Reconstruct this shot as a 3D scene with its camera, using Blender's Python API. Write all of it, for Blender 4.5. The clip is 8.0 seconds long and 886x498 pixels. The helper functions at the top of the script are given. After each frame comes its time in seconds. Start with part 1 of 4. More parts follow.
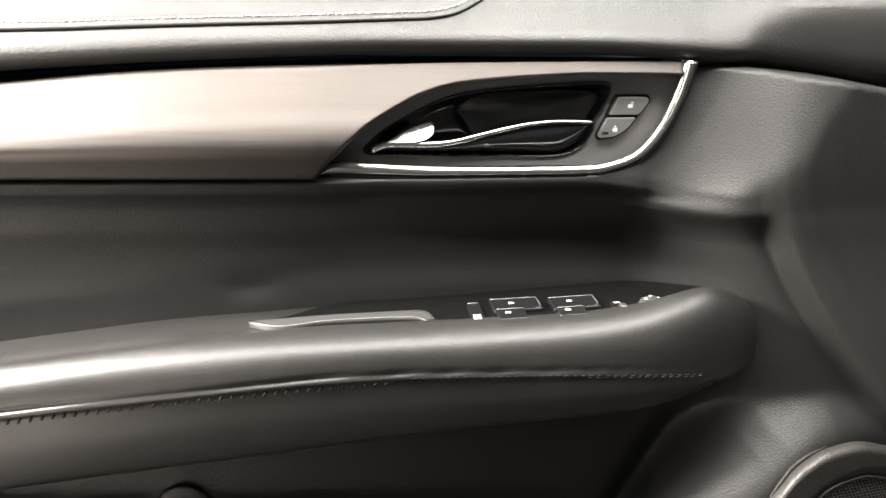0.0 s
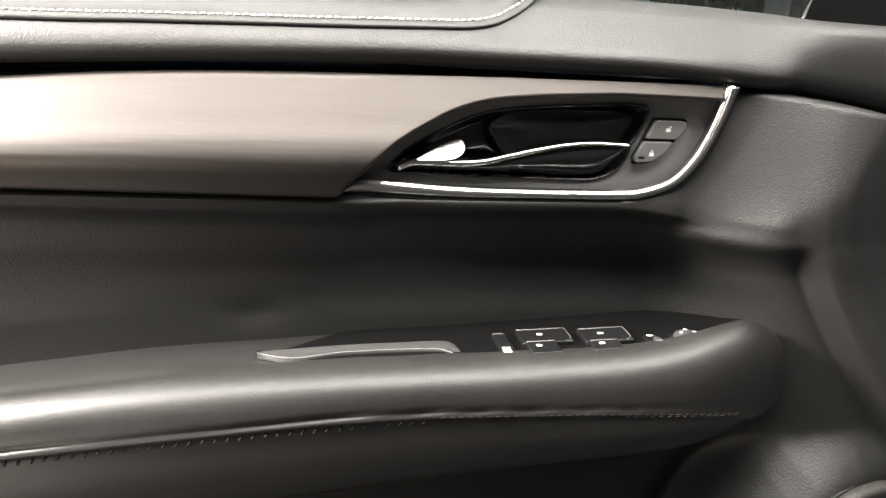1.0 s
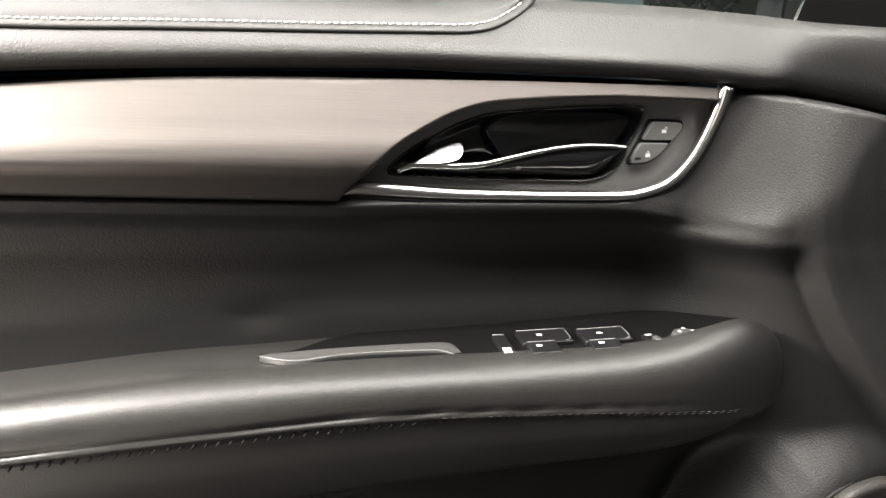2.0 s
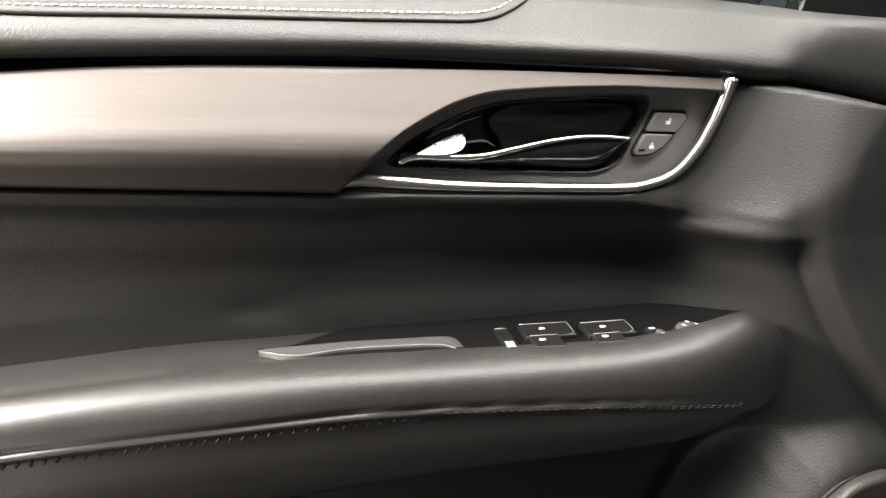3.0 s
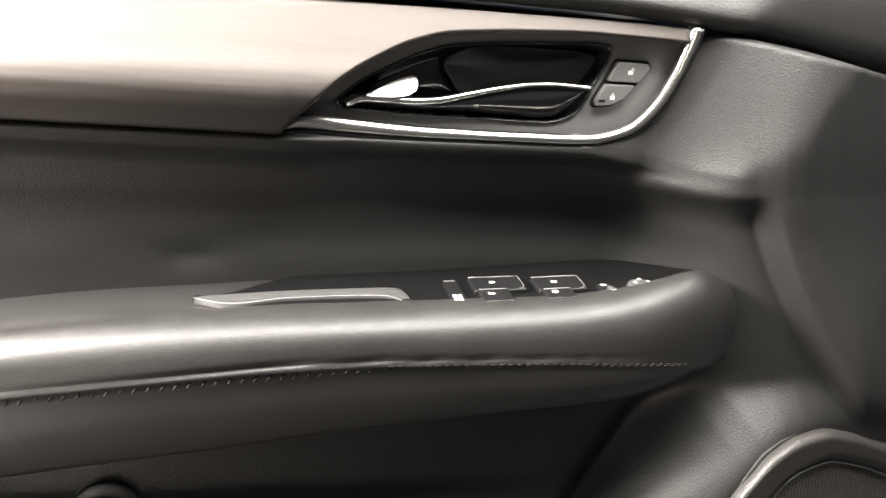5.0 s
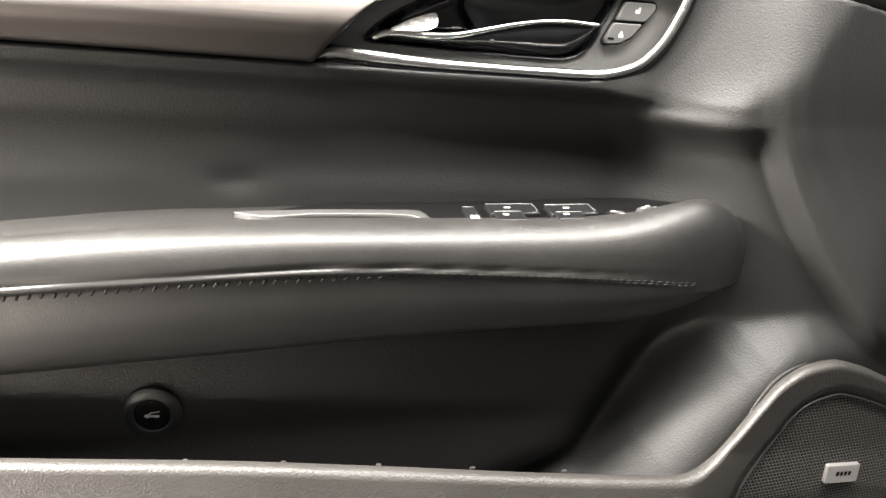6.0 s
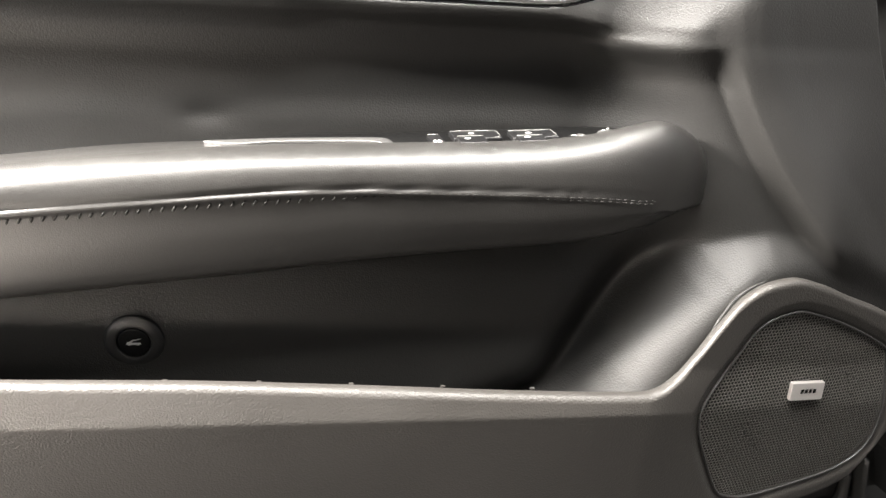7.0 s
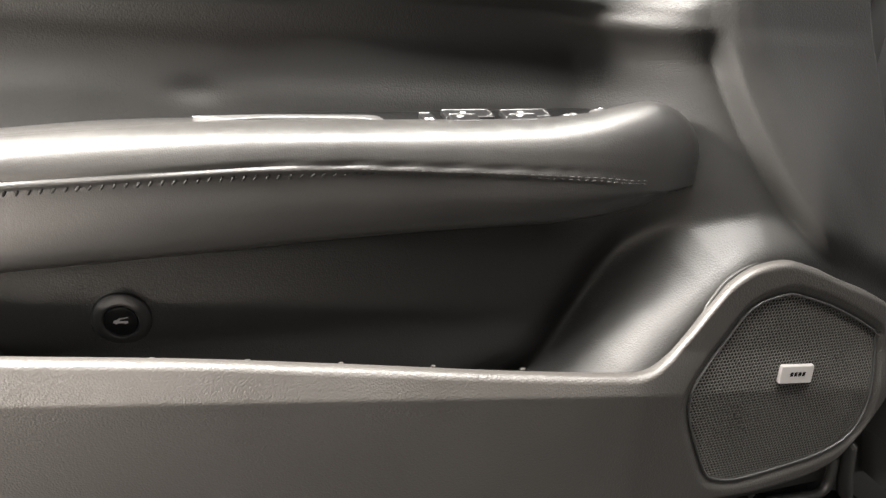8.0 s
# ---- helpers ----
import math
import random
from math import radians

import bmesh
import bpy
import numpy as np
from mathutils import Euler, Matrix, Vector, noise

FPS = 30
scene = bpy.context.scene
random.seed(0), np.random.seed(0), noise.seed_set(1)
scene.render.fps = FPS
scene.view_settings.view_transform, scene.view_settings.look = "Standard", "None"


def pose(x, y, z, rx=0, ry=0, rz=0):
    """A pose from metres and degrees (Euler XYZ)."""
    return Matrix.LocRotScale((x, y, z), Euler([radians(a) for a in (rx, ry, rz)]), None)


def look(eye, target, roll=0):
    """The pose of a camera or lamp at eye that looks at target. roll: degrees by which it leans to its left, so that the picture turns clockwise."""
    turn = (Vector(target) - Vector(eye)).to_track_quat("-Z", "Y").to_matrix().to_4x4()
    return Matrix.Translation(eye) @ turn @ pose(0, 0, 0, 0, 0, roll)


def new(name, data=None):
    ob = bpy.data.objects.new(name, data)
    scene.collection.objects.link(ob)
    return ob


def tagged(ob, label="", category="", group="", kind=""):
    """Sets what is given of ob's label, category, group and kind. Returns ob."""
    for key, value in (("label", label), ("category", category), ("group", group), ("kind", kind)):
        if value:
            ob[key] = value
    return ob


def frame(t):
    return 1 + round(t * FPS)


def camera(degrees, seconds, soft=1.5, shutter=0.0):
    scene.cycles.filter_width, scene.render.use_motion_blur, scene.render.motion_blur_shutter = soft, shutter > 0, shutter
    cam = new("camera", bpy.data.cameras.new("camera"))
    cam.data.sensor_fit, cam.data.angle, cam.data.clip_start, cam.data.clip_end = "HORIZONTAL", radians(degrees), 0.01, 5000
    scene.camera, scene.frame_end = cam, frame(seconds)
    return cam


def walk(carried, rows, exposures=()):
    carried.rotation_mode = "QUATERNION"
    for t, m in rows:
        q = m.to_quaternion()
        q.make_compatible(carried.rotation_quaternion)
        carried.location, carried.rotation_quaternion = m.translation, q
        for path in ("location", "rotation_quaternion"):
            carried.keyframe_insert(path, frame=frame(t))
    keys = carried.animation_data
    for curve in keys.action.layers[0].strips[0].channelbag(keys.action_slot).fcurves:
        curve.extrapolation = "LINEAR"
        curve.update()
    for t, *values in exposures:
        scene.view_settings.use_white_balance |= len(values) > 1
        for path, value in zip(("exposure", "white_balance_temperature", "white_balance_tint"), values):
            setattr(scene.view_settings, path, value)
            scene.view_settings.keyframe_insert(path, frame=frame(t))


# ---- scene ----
cam = camera(66.0, 8.0)
PATH = [
    (0, (0.06, -0.48, 0.871), (0.171, 1.429, 0.287), 0.6),
    (0.5, (0.016, -0.453, 0.875), (0.274, 1.445, 0.301), 2.2),
    (1, (0.006, -0.438, 0.872), (0.285, 1.462, 0.31), 3.4),
    (1.5, (0.006, -0.445, 0.871), (0.279, 1.462, 0.333), 2.9),
    (3, (-0.002, -0.435, 0.868), (0.31, 1.459, 0.306), 3.0),
    (3.5, (0.007, -0.44, 0.867), (0.291, 1.457, 0.304), 3.4),
    (4, (0.014, -0.419, 0.867), (0.362, 1.458, 0.269), 4.8),
    (5.5, (0.014, -0.429, 0.855), (0.419, 1.397, 0.145), 5.7),
    (6, (0.025, -0.479, 0.81), (0.305, 1.399, 0.183), 4.7),
    (6.5, (0.041, -0.498, 0.789), (0.292, 1.371, 0.122), 3.3),
    (7, (0.053, -0.51, 0.777), (0.312, 1.356, 0.104), 3.2),
    (7.5, (0.052, -0.515, 0.767), (0.326, 1.354, 0.112), 3.6),
    (8, (0.054, -0.512, 0.764), (0.337, 1.347, 0.085), 3.8),
]
walk(cam, [(t, look(eye, target, roll)) for t, eye, target, roll in PATH],
     [(0, -1.04), (0.5, -1.18), (1, -1.30), (1.5, -1.34), (3, -1.33), (3.5, -1.32), (4, -1.20), (5.5, -0.58), (6, -0.42), (6.5, -0.27), (7, -0.13), (7.5, -0.07), (8, -0.04)])

# ---------------------------------------------------------------- light
world = bpy.data.worlds.new("sky")
scene.world = world
world.use_nodes = True
wn = world.node_tree
sky = wn.nodes.new("ShaderNodeTexSky")
sky.sky_type = "NISHITA"
sky.sun_disc = False
sky.sun_elevation, sky.sun_rotation = radians(50), radians(200)
wn.links.new(sky.outputs[0], wn.nodes["Background"].inputs[0])
wn.nodes["Background"].inputs[1].default_value = 0.06


def area_lamp(name, eye, target, width, height, watts, colour=(1, 0.97, 0.93)):
    data = bpy.data.lights.new(name, "AREA")
    data.shape, data.size, data.size_y, data.energy, data.color = "RECTANGLE", width, height, watts, colour
    ob = new(name, data)
    ob.matrix_world = look(eye, target)
    return ob


# daylight standing in the cabin's openings, plus two added fills from behind
area_lamp("sunroof_light", (-0.05, -0.25, 1.36), (-0.05, -0.25, 0.0), 1.20, 0.22, 70, (1, 0.955, 0.90))
area_lamp("far_window_light", (-0.75, -1.47, 1.08), (-0.1, 0.0, 0.50), 0.65, 0.36, 6, (1, 0.89, 0.78))
# added low fill that lifts the armrest flank and pocket front; no known source
area_lamp("low_rear_fill", (-0.78, -0.55, 0.34), (-0.62, -0.05, 0.44), 0.76, 0.10, 13, (1, 0.89, 0.78))
area_lamp("windscreen_light", (0.95, -0.32, 1.26), (0.40, -0.03, 0.72), 0.55, 0.36, 2.5, (1, 0.95, 0.89))
area_lamp("side_window_light", (0.34, 0.03, 1.12), (0.34, 0.02, 0.88), 0.45, 0.06, 6.0, (1, 0.96, 0.91))
# added fill aimed at the facet beside the handle; not a known window
area_lamp("high_rear_fill", (-0.79, -0.12, 1.18), (0.32, -0.03, 0.78), 0.18, 0.24, 180, (1, 0.94, 0.87))

# ---------------------------------------------------------------- numbers


def spline(*pts):
    """A smooth function through (x, value) pairs, without overshoot."""
    xs, ys = np.array(pts, float).T
    h, d = np.diff(xs), np.diff(ys) / np.diff(xs)
    m = np.zeros(len(xs))
    m[0], m[-1] = d[0], d[-1]
    for i in range(1, len(xs) - 1):
        if d[i - 1] * d[i] > 0:
            w1, w2 = 2 * h[i] + h[i - 1], h[i] + 2 * h[i - 1]
            m[i] = (w1 + w2) / (w1 / d[i - 1] + w2 / d[i])

    def f(x):
        x = np.asarray(x, float)
        k = np.clip(np.searchsorted(xs, x) - 1, 0, len(xs) - 2)
        t = (x - xs[k]) / h[k]
        tc = np.clip(t, 0, 1)
        a = (2 * tc**3 - 3 * tc**2 + 1) * ys[k] + (tc**3 - 2 * tc**2 + tc) * h[k] * m[k]
        b = (-2 * tc**3 + 3 * tc**2) * ys[k + 1] + (tc**3 - tc**2) * h[k] * m[k + 1]
        return a + b + np.where(t > 1, (t - 1) * h[k] * m[-1], 0) + np.where(t < 0, t * h[k] * m[0], 0)

    return f


def smooth(a, b, x):
    t = np.clip((np.asarray(x, float) - a) / (b - a), 0, 1)
    return t * t * (3 - 2 * t)


def through_points(pts, n, closed=False):
    """n points evenly spaced along a Catmull-Rom curve through pts (any dimension)."""
    p = np.array(pts, float)
    if closed:
        q = np.vstack([p[-1], p, p[0], p[1]])
    else:
        q = np.vstack([2 * p[0] - p[1], p, 2 * p[-1] - p[-2]])
    out = []
    for i in range(1, len(q) - 2):
        t = np.linspace(0, 1, 24, endpoint=False)[:, None]
        a, b, c, e = q[i - 1], q[i], q[i + 1], q[i + 2]
        out.append(0.5 * (2 * b + (c - a) * t + (2 * a - 5 * b + 4 * c - e) * t**2 + (3 * b - a - 3 * c + e) * t**3))
    out = np.vstack(out + [q[-2:-1]])
    s = np.r_[0, np.cumsum(np.linalg.norm(np.diff(out, axis=0), axis=1))]
    w = np.linspace(0, s[-1], n, endpoint=not closed)
    return np.stack([np.interp(w, s, out[:, k]) for k in range(out.shape[1])], 1)


def inside_distance(poly, x, z):
    """Signed distance to a closed outline: positive inside."""
    p = np.asarray(poly, float)
    x, z = np.asarray(x, float), np.asarray(z, float)
    best, odd = np.full(x.shape, 9.0), np.zeros(x.shape, bool)
    for a, b in zip(p, np.roll(p, -1, 0)):
        e = b - a
        t = np.clip(((x - a[0]) * e[0] + (z - a[1]) * e[1]) / (e @ e + 1e-15), 0, 1)
        best = np.minimum(best, np.hypot(x - a[0] - t * e[0], z - a[1] - t * e[1]))
        cross = (a[1] > z) != (b[1] > z)
        with np.errstate(divide="ignore", invalid="ignore"):
            odd ^= cross & (x < (b[0] - a[0]) * (z - a[1]) / (b[1] - a[1]) + a[0])
    return np.where(odd, best, -best)


# ---------------------------------------------------------------- materials


def material(name, colour, rough=0.5, metal=0.0, grain=0.0, grain_size=0.0012, vary=0.12, stretch=(1, 1, 1), rough_vary=0.08, spec=0.5, coat=0.0):
    """A surface with colour variation at two scales and a fine relief of cells."""
    m = bpy.data.materials.new(name)
    m.use_nodes = True
    nt = m.node_tree
    n, l = nt.nodes, nt.links
    b = n["Principled BSDF"]
    b.inputs["Metallic"].default_value = metal
    b.inputs["Specular IOR Level"].default_value = spec
    b.inputs["Coat Weight"].default_value = coat
    tc = n.new("ShaderNodeTexCoord")
    mp = n.new("ShaderNodeMapping")
    mp.inputs["Scale"].default_value = stretch
    l.new(tc.outputs["Object"], mp.inputs[0])
    big, fine = n.new("ShaderNodeTexNoise"), n.new("ShaderNodeTexNoise")
    big.inputs["Scale"].default_value, fine.inputs["Scale"].default_value = 14, 420
    big.inputs["Detail"].default_value, fine.inputs["Detail"].default_value = 4, 2
    add = n.new("ShaderNodeMath")
    add.operation = "ADD"
    for k, node in enumerate((big, fine)):
        l.new(mp.outputs[0], node.inputs["Vector"])
        l.new(node.outputs["Fac"], add.inputs[k])
    ramp = n.new("ShaderNodeMapRange")
    ramp.inputs["From Min"].default_value, ramp.inputs["From Max"].default_value = 0.6, 1.4
    ramp.inputs["To Min"].default_value, ramp.inputs["To Max"].default_value = 1 - vary, 1 + vary
    l.new(add.outputs[0], ramp.inputs["Value"])
    mix = n.new("ShaderNodeVectorMath")
    mix.operation = "SCALE"
    mix.inputs[0].default_value = colour
    l.new(ramp.outputs[0], mix.inputs["Scale"])
    l.new(mix.outputs[0], b.inputs["Base Color"])
    rr = n.new("ShaderNodeMapRange")
    rr.inputs["From Min"].default_value, rr.inputs["From Max"].default_value = 0.6, 1.4
    rr.inputs["To Min"].default_value, rr.inputs["To Max"].default_value = max(rough - rough_vary, 0.02), rough + rough_vary
    l.new(add.outputs[0], rr.inputs["Value"])
    l.new(rr.outputs[0], b.inputs["Roughness"])
    if grain:
        v = n.new("ShaderNodeTexVoronoi")
        v.feature = "SMOOTH_F1"
        v.inputs["Scale"].default_value = 1 / grain_size
        v.inputs["Smoothness"].default_value = 0.6
        warp = n.new("ShaderNodeTexNoise")
        warp.inputs["Scale"].default_value = 0.35 / grain_size
        warp.inputs["Detail"].default_value = 3
        l.new(mp.outputs[0], warp.inputs["Vector"])
        mv = n.new("ShaderNodeVectorMath")
        mv.operation = "MULTIPLY_ADD"
        mv.inputs[1].default_value = (grain_size * 0.25,) * 3
        l.new(warp.outputs["Color"], mv.inputs[0])
        l.new(mp.outputs[0], mv.inputs[2])
        l.new(mv.outputs[0], v.inputs["Vector"])
        bump = n.new("ShaderNodeBump")
        bump.invert = True
        bump.inputs["Strength"].default_value = grain
        bump.inputs["Distance"].default_value = grain_size * 0.5
        l.new(v.outputs["Distance"], bump.inputs["Height"])
        l.new(bump.outputs[0], b.inputs["Normal"])
    return m


def brushed(name, colour, rough):
    """Satin metal with long fine streaks along x."""
    m = material(name, colour, rough, 0.9, vary=0.10, stretch=(0.03, 1, 1), rough_vary=0.05)
    nt = m.node_tree
    n, l = nt.nodes, nt.links
    tc, mp, no, bump = n.new("ShaderNodeTexCoord"), n.new("ShaderNodeMapping"), n.new("ShaderNodeTexNoise"), n.new("ShaderNodeBump")
    mp.inputs["Scale"].default_value = (0.012, 1, 1)
    no.inputs["Scale"].default_value, no.inputs["Detail"].default_value = 1100, 3
    bump.inputs["Strength"].default_value, bump.inputs["Distance"].default_value = 0.16, 0.0003
    l.new(tc.outputs["Object"], mp.inputs[0])
    l.new(mp.outputs[0], no.inputs["Vector"])
    l.new(no.outputs["Fac"], bump.inputs["Height"])
    l.new(bump.outputs[0], n["Principled BSDF"].inputs["Normal"])
    return m


SOFT = material("soft_touch_panel", (0.0135, 0.0132, 0.0127), 0.49, grain=0.34, grain_size=0.0012, spec=0.34, vary=0.15, rough_vary=0.06)
PAD = material("grained_pad", (0.024, 0.0235, 0.0225), 0.46, grain=0.30, grain_size=0.0012)
LEATHER = material("black_leather", (0.0140, 0.0134, 0.0127), 0.42, grain=0.22, grain_size=0.0009, vary=0.2, rough_vary=0.06)
HARD = material("coarse_grained_plastic", (0.029, 0.0271, 0.0249), 0.47, grain=0.40, grain_size=0.0014)
METAL = brushed("satin_metal", (0.076, 0.0686, 0.0640), 0.48)
SILVER = material("silver_satin_paint", (0.085, 0.0835, 0.082), 0.34, 0.5, vary=0.05, stretch=(0.1, 1, 1))
CHROME = material("chrome", (0.80, 0.785, 0.77), 0.20, 1.0, vary=0.02, rough_vary=0.02)
GLOSS = material("gloss_black_plastic", (0.008, 0.008, 0.009), 0.14, vary=0.05, rough_vary=0.03)
SATIN = material("satin_grey_plastic", (0.080, 0.079, 0.078), 0.42, grain=0.12, grain_size=0.0005)
PLASTIC = material("satin_black_plastic", (0.024, 0.024, 0.024), 0.42, grain=0.12, grain_size=0.0005)
MATT = material("matt_black_plastic", (0.003, 0.003, 0.003), 0.5, vary=0.2, spec=0.10)
KEY = material("black_switch_plastic", (0.006, 0.006, 0.0063), 0.36, vary=0.1, spec=0.28)
# plain pale grey for the thin lines along the switch edges
EDGE = material("pale_key_edge", (0.16, 0.16, 0.155), 0.35, 0.4)
WHITE = material("white_marking", (0.55, 0.55, 0.54), 0.5, vary=0.05)
THREAD = material("pale_thread", (0.62, 0.60, 0.56), 0.7, vary=0.1)
DARKTHREAD = material("grey_thread", (0.018, 0.0174, 0.0165), 0.6, vary=0.3, spec=0.3)
GRILLE = material("grille_metal", (0.098, 0.094, 0.089), 0.33, 0.5, vary=0.1)
BADGE = material("badge_aluminium", (0.72, 0.69, 0.67), 0.35, 0.8, vary=0.03)
CARPET = material("black_carpet", (0.012, 0.012, 0.012), 0.95, grain=1.0, grain_size=0.003)
LINING = material("dark_roof_lining", (0.07, 0.068, 0.065), 0.9, vary=0.06)
DARKLINING = material("dark_cabin_trim", (0.03, 0.029, 0.028), 0.6, vary=0.1)
LEAF = material("hedge_leaf", (0.035, 0.06, 0.025), 0.6, vary=0.35)
ASPHALT = material("asphalt", (0.05, 0.05, 0.05), 0.9, vary=0.25)

# ---------------------------------------------------------------- builders


def mesh_from(name, verts, faces, mat, flat=False):
    me = bpy.data.meshes.new(name)
    me.from_pydata([tuple(map(float, v)) for v in verts], [], faces)
    me.materials.append(mat)
    me.polygons.foreach_set("use_smooth", [not flat] * len(me.polygons))
    me.update()
    return me


def part(name, me, parent=None, label=""):
    ob = new(name, me)
    ob.parent = parent
    return tagged(ob, label)


def sheet(name, grid, mat, keep=None, close_v=False):
    """A mesh over a grid of points [i][j][3]; keep says which cells stay."""
    g = np.asarray(grid, float)
    ni, nj = g.shape[:2]
    faces = []
    for i in range(ni - 1):
        for j in range(nj - (0 if close_v else 1)):
            if keep is None or keep[i, j]:
                k = (j + 1) % nj
                faces.append((i * nj + j, i * nj + k, (i + 1) * nj + k, (i + 1) * nj + j))
    used = sorted({v for f in faces for v in f})
    at = {v: k for k, v in enumerate(used)}
    flat = g.reshape(-1, 3)
    return mesh_from(name, flat[used], [tuple(at[v] for v in f) for f in faces], mat)


def sweep(name, path, wide, deep, mat, sides=14, out=(0, -1, 0), closed=False, profile=None):
    """A tube along path: elliptical, half-width wide across and half-depth deep along out; both may vary along it."""
    p = np.asarray(path, float)
    n = len(p)
    w, d = np.broadcast_to(wide, (n,)), np.broadcast_to(deep, (n,))
    tan = np.roll(p, -1, 0) - np.roll(p, 1, 0) if closed else np.gradient(p, axis=0)
    tan /= np.linalg.norm(tan, axis=1)[:, None]
    o = np.array(out, float)
    o = o - tan * (tan @ o)[:, None]
    o /= np.linalg.norm(o, axis=1)[:, None]
    s = np.cross(tan, o)
    a = np.linspace(0, 2 * np.pi, sides, endpoint=False)
    cs, sn = (np.cos(a), np.sin(a)) if profile is None else np.array(profile, float).T
    sides = len(cs)
    ring = p[:, None] + s[:, None] * (cs[None, :, None] * w[:, None, None]) + o[:, None] * (sn[None, :, None] * d[:, None, None])
    verts, faces = ring.reshape(-1, 3), []
    for i in range(n if closed else n - 1):
        for j in range(sides):
            k, i2 = (j + 1) % sides, (i + 1) % n
            faces.append((i * sides + j, i * sides + k, i2 * sides + k, i2 * sides + j))
    if not closed:
        faces += [tuple(range(sides))[::-1], tuple((n - 1) * sides + j for j in range(sides))]
    return mesh_from(name, verts, faces, mat)


def offset(poly, d):
    """A closed outline moved inwards by d (outline runs anticlockwise)."""
    p = np.asarray(poly, float)
    e = np.roll(p, -1, 0) - np.roll(p, 1, 0)
    e /= np.linalg.norm(e, axis=1)[:, None]
    return p + np.stack([-e[:, 1], e[:, 0]], 1) * d


def anticlockwise(poly):
    p = np.asarray(poly, float)
    q = np.roll(p, -1, 0)
    return p if np.sum(p[:, 0] * q[:, 1] - q[:, 0] * p[:, 1]) > 0 else p[::-1]


def slab(name, poly, place, thick, mat, bevel=0.0008, dome=0.0):
    """A plate with a rounded front edge from an outline; place(u, v, h) puts its points, h being the height over the base."""
    p = anticlockwise(poly)
    rings = [(p, 0.0), (p, thick - bevel), (offset(p, bevel * 0.3), thick - bevel * 0.3), (offset(p, bevel), thick)]
    n = len(p)
    verts = [place(u, v, h) for r, h in rings for u, v in r]
    faces = []
    for r in range(3):
        for j in range(n):
            k = (j + 1) % n
            faces.append((r * n + j, r * n + k, (r + 1) * n + k, (r + 1) * n + j))
    if dome:
        c = rings[3][0].mean(0)
        verts.append(place(c[0], c[1], thick + dome))
        faces += [(3 * n + j, 3 * n + (j + 1) % n, 4 * n) for j in range(n)]
    else:
        faces.append(tuple(3 * n + j for j in range(n)))
    me = mesh_from(name, verts, faces, mat)
    if not dome:
        me.polygons[len(faces) - 1].use_smooth = False
    return me


def box(name, lo, hi, mat, bevel=0.01):
    bm = bmesh.new()
    bmesh.ops.create_cube(bm, size=1)
    for v in bm.verts:
        v.co = [(lo[k] + hi[k]) / 2 + v.co[k] * (hi[k] - lo[k]) for k in range(3)]
    if bevel:
        bmesh.ops.bevel(bm, geom=bm.edges[:], offset=bevel, segments=2, affect="EDGES")
    me = bpy.data.meshes.new(name)
    bm.to_mesh(me)
    bm.free()
    me.materials.append(mat)
    return me


def islands(name, blobs, mat):
    """Several small solids (verts, faces) joined into one mesh."""
    verts, faces = [], []
    for vs, fs in blobs:
        faces += [tuple(len(verts) + k for k in f) for f in fs]
        verts += list(vs)
    return mesh_from(name, verts, faces, mat)


def thread(a, b, out, r):
    """One stitch: a short six-sided spindle from a to b that bulges along out."""
    a, b, o = np.array(a, float), np.array(b, float), np.array(out, float)
    t = (b - a) / np.linalg.norm(b - a)
    s = np.cross(t, o)
    vs, fs = [], []
    for f, k in ((0, 0.35), (0.2, 1), (0.8, 1), (1, 0.35)):
        c = a + (b - a) * f + o * r * (0.9 if 0 < f < 1 else -0.4)
        vs += [c + (s * math.cos(q) + o * math.sin(q)) * r * k for q in np.linspace(0, 2 * math.pi, 6, endpoint=False)]
    for i in range(3):
        fs += [(i * 6 + j, i * 6 + (j + 1) % 6, i * 6 + 6 + (j + 1) % 6, i * 6 + 6 + j) for j in range(6)]
    return vs, fs + [(5, 4, 3, 2, 1, 0), (18, 19, 20, 21, 22, 23)]


# ---------------------------------------------------------------- shapes of the door
# x runs towards the front of the car, y out of the car, z up.
TRIM_TOP = spline((-0.5, 0.818), (-0.3, 0.833), (-0.189, 0.8435), (-0.128, 0.8493), (-0.065, 0.853), (0.035, 0.856), (0.142, 0.858), (0.249, 0.859), (0.29, 0.8588))
BEZEL_TOP = spline((0.0, 0.779), (0.001, 0.781), (0.016, 0.798), (0.034, 0.815), (0.052, 0.826), (0.073, 0.836), (0.095, 0.842), (0.118, 0.8445), (0.148, 0.847), (0.188, 0.849), (0.229, 0.849), (0.27, 0.848))
CHROME_LINE = ((0.0007, 0.7820), (0.0102, 0.7866), (0.0382, 0.7855), (0.0753, 0.7838), (0.1135, 0.7835), (0.153, 0.7835), (0.185, 0.7838), (0.2050, 0.7857), (0.2262, 0.7938), (0.2410, 0.8101), (0.250, 0.8289), (0.2557, 0.848), (0.2577, 0.8596))
PAD_LOW = spline((-0.5, 0.822), (-0.3, 0.841), (-0.165, 0.852), (-0.056, 0.858), (0.062, 0.862), (0.193, 0.8625), (0.227, 0.8615), (0.263, 0.8595), (0.297, 0.8575), (0.328, 0.8530), (0.37, 0.8470), (0.42, 0.839), (0.6, 0.805))
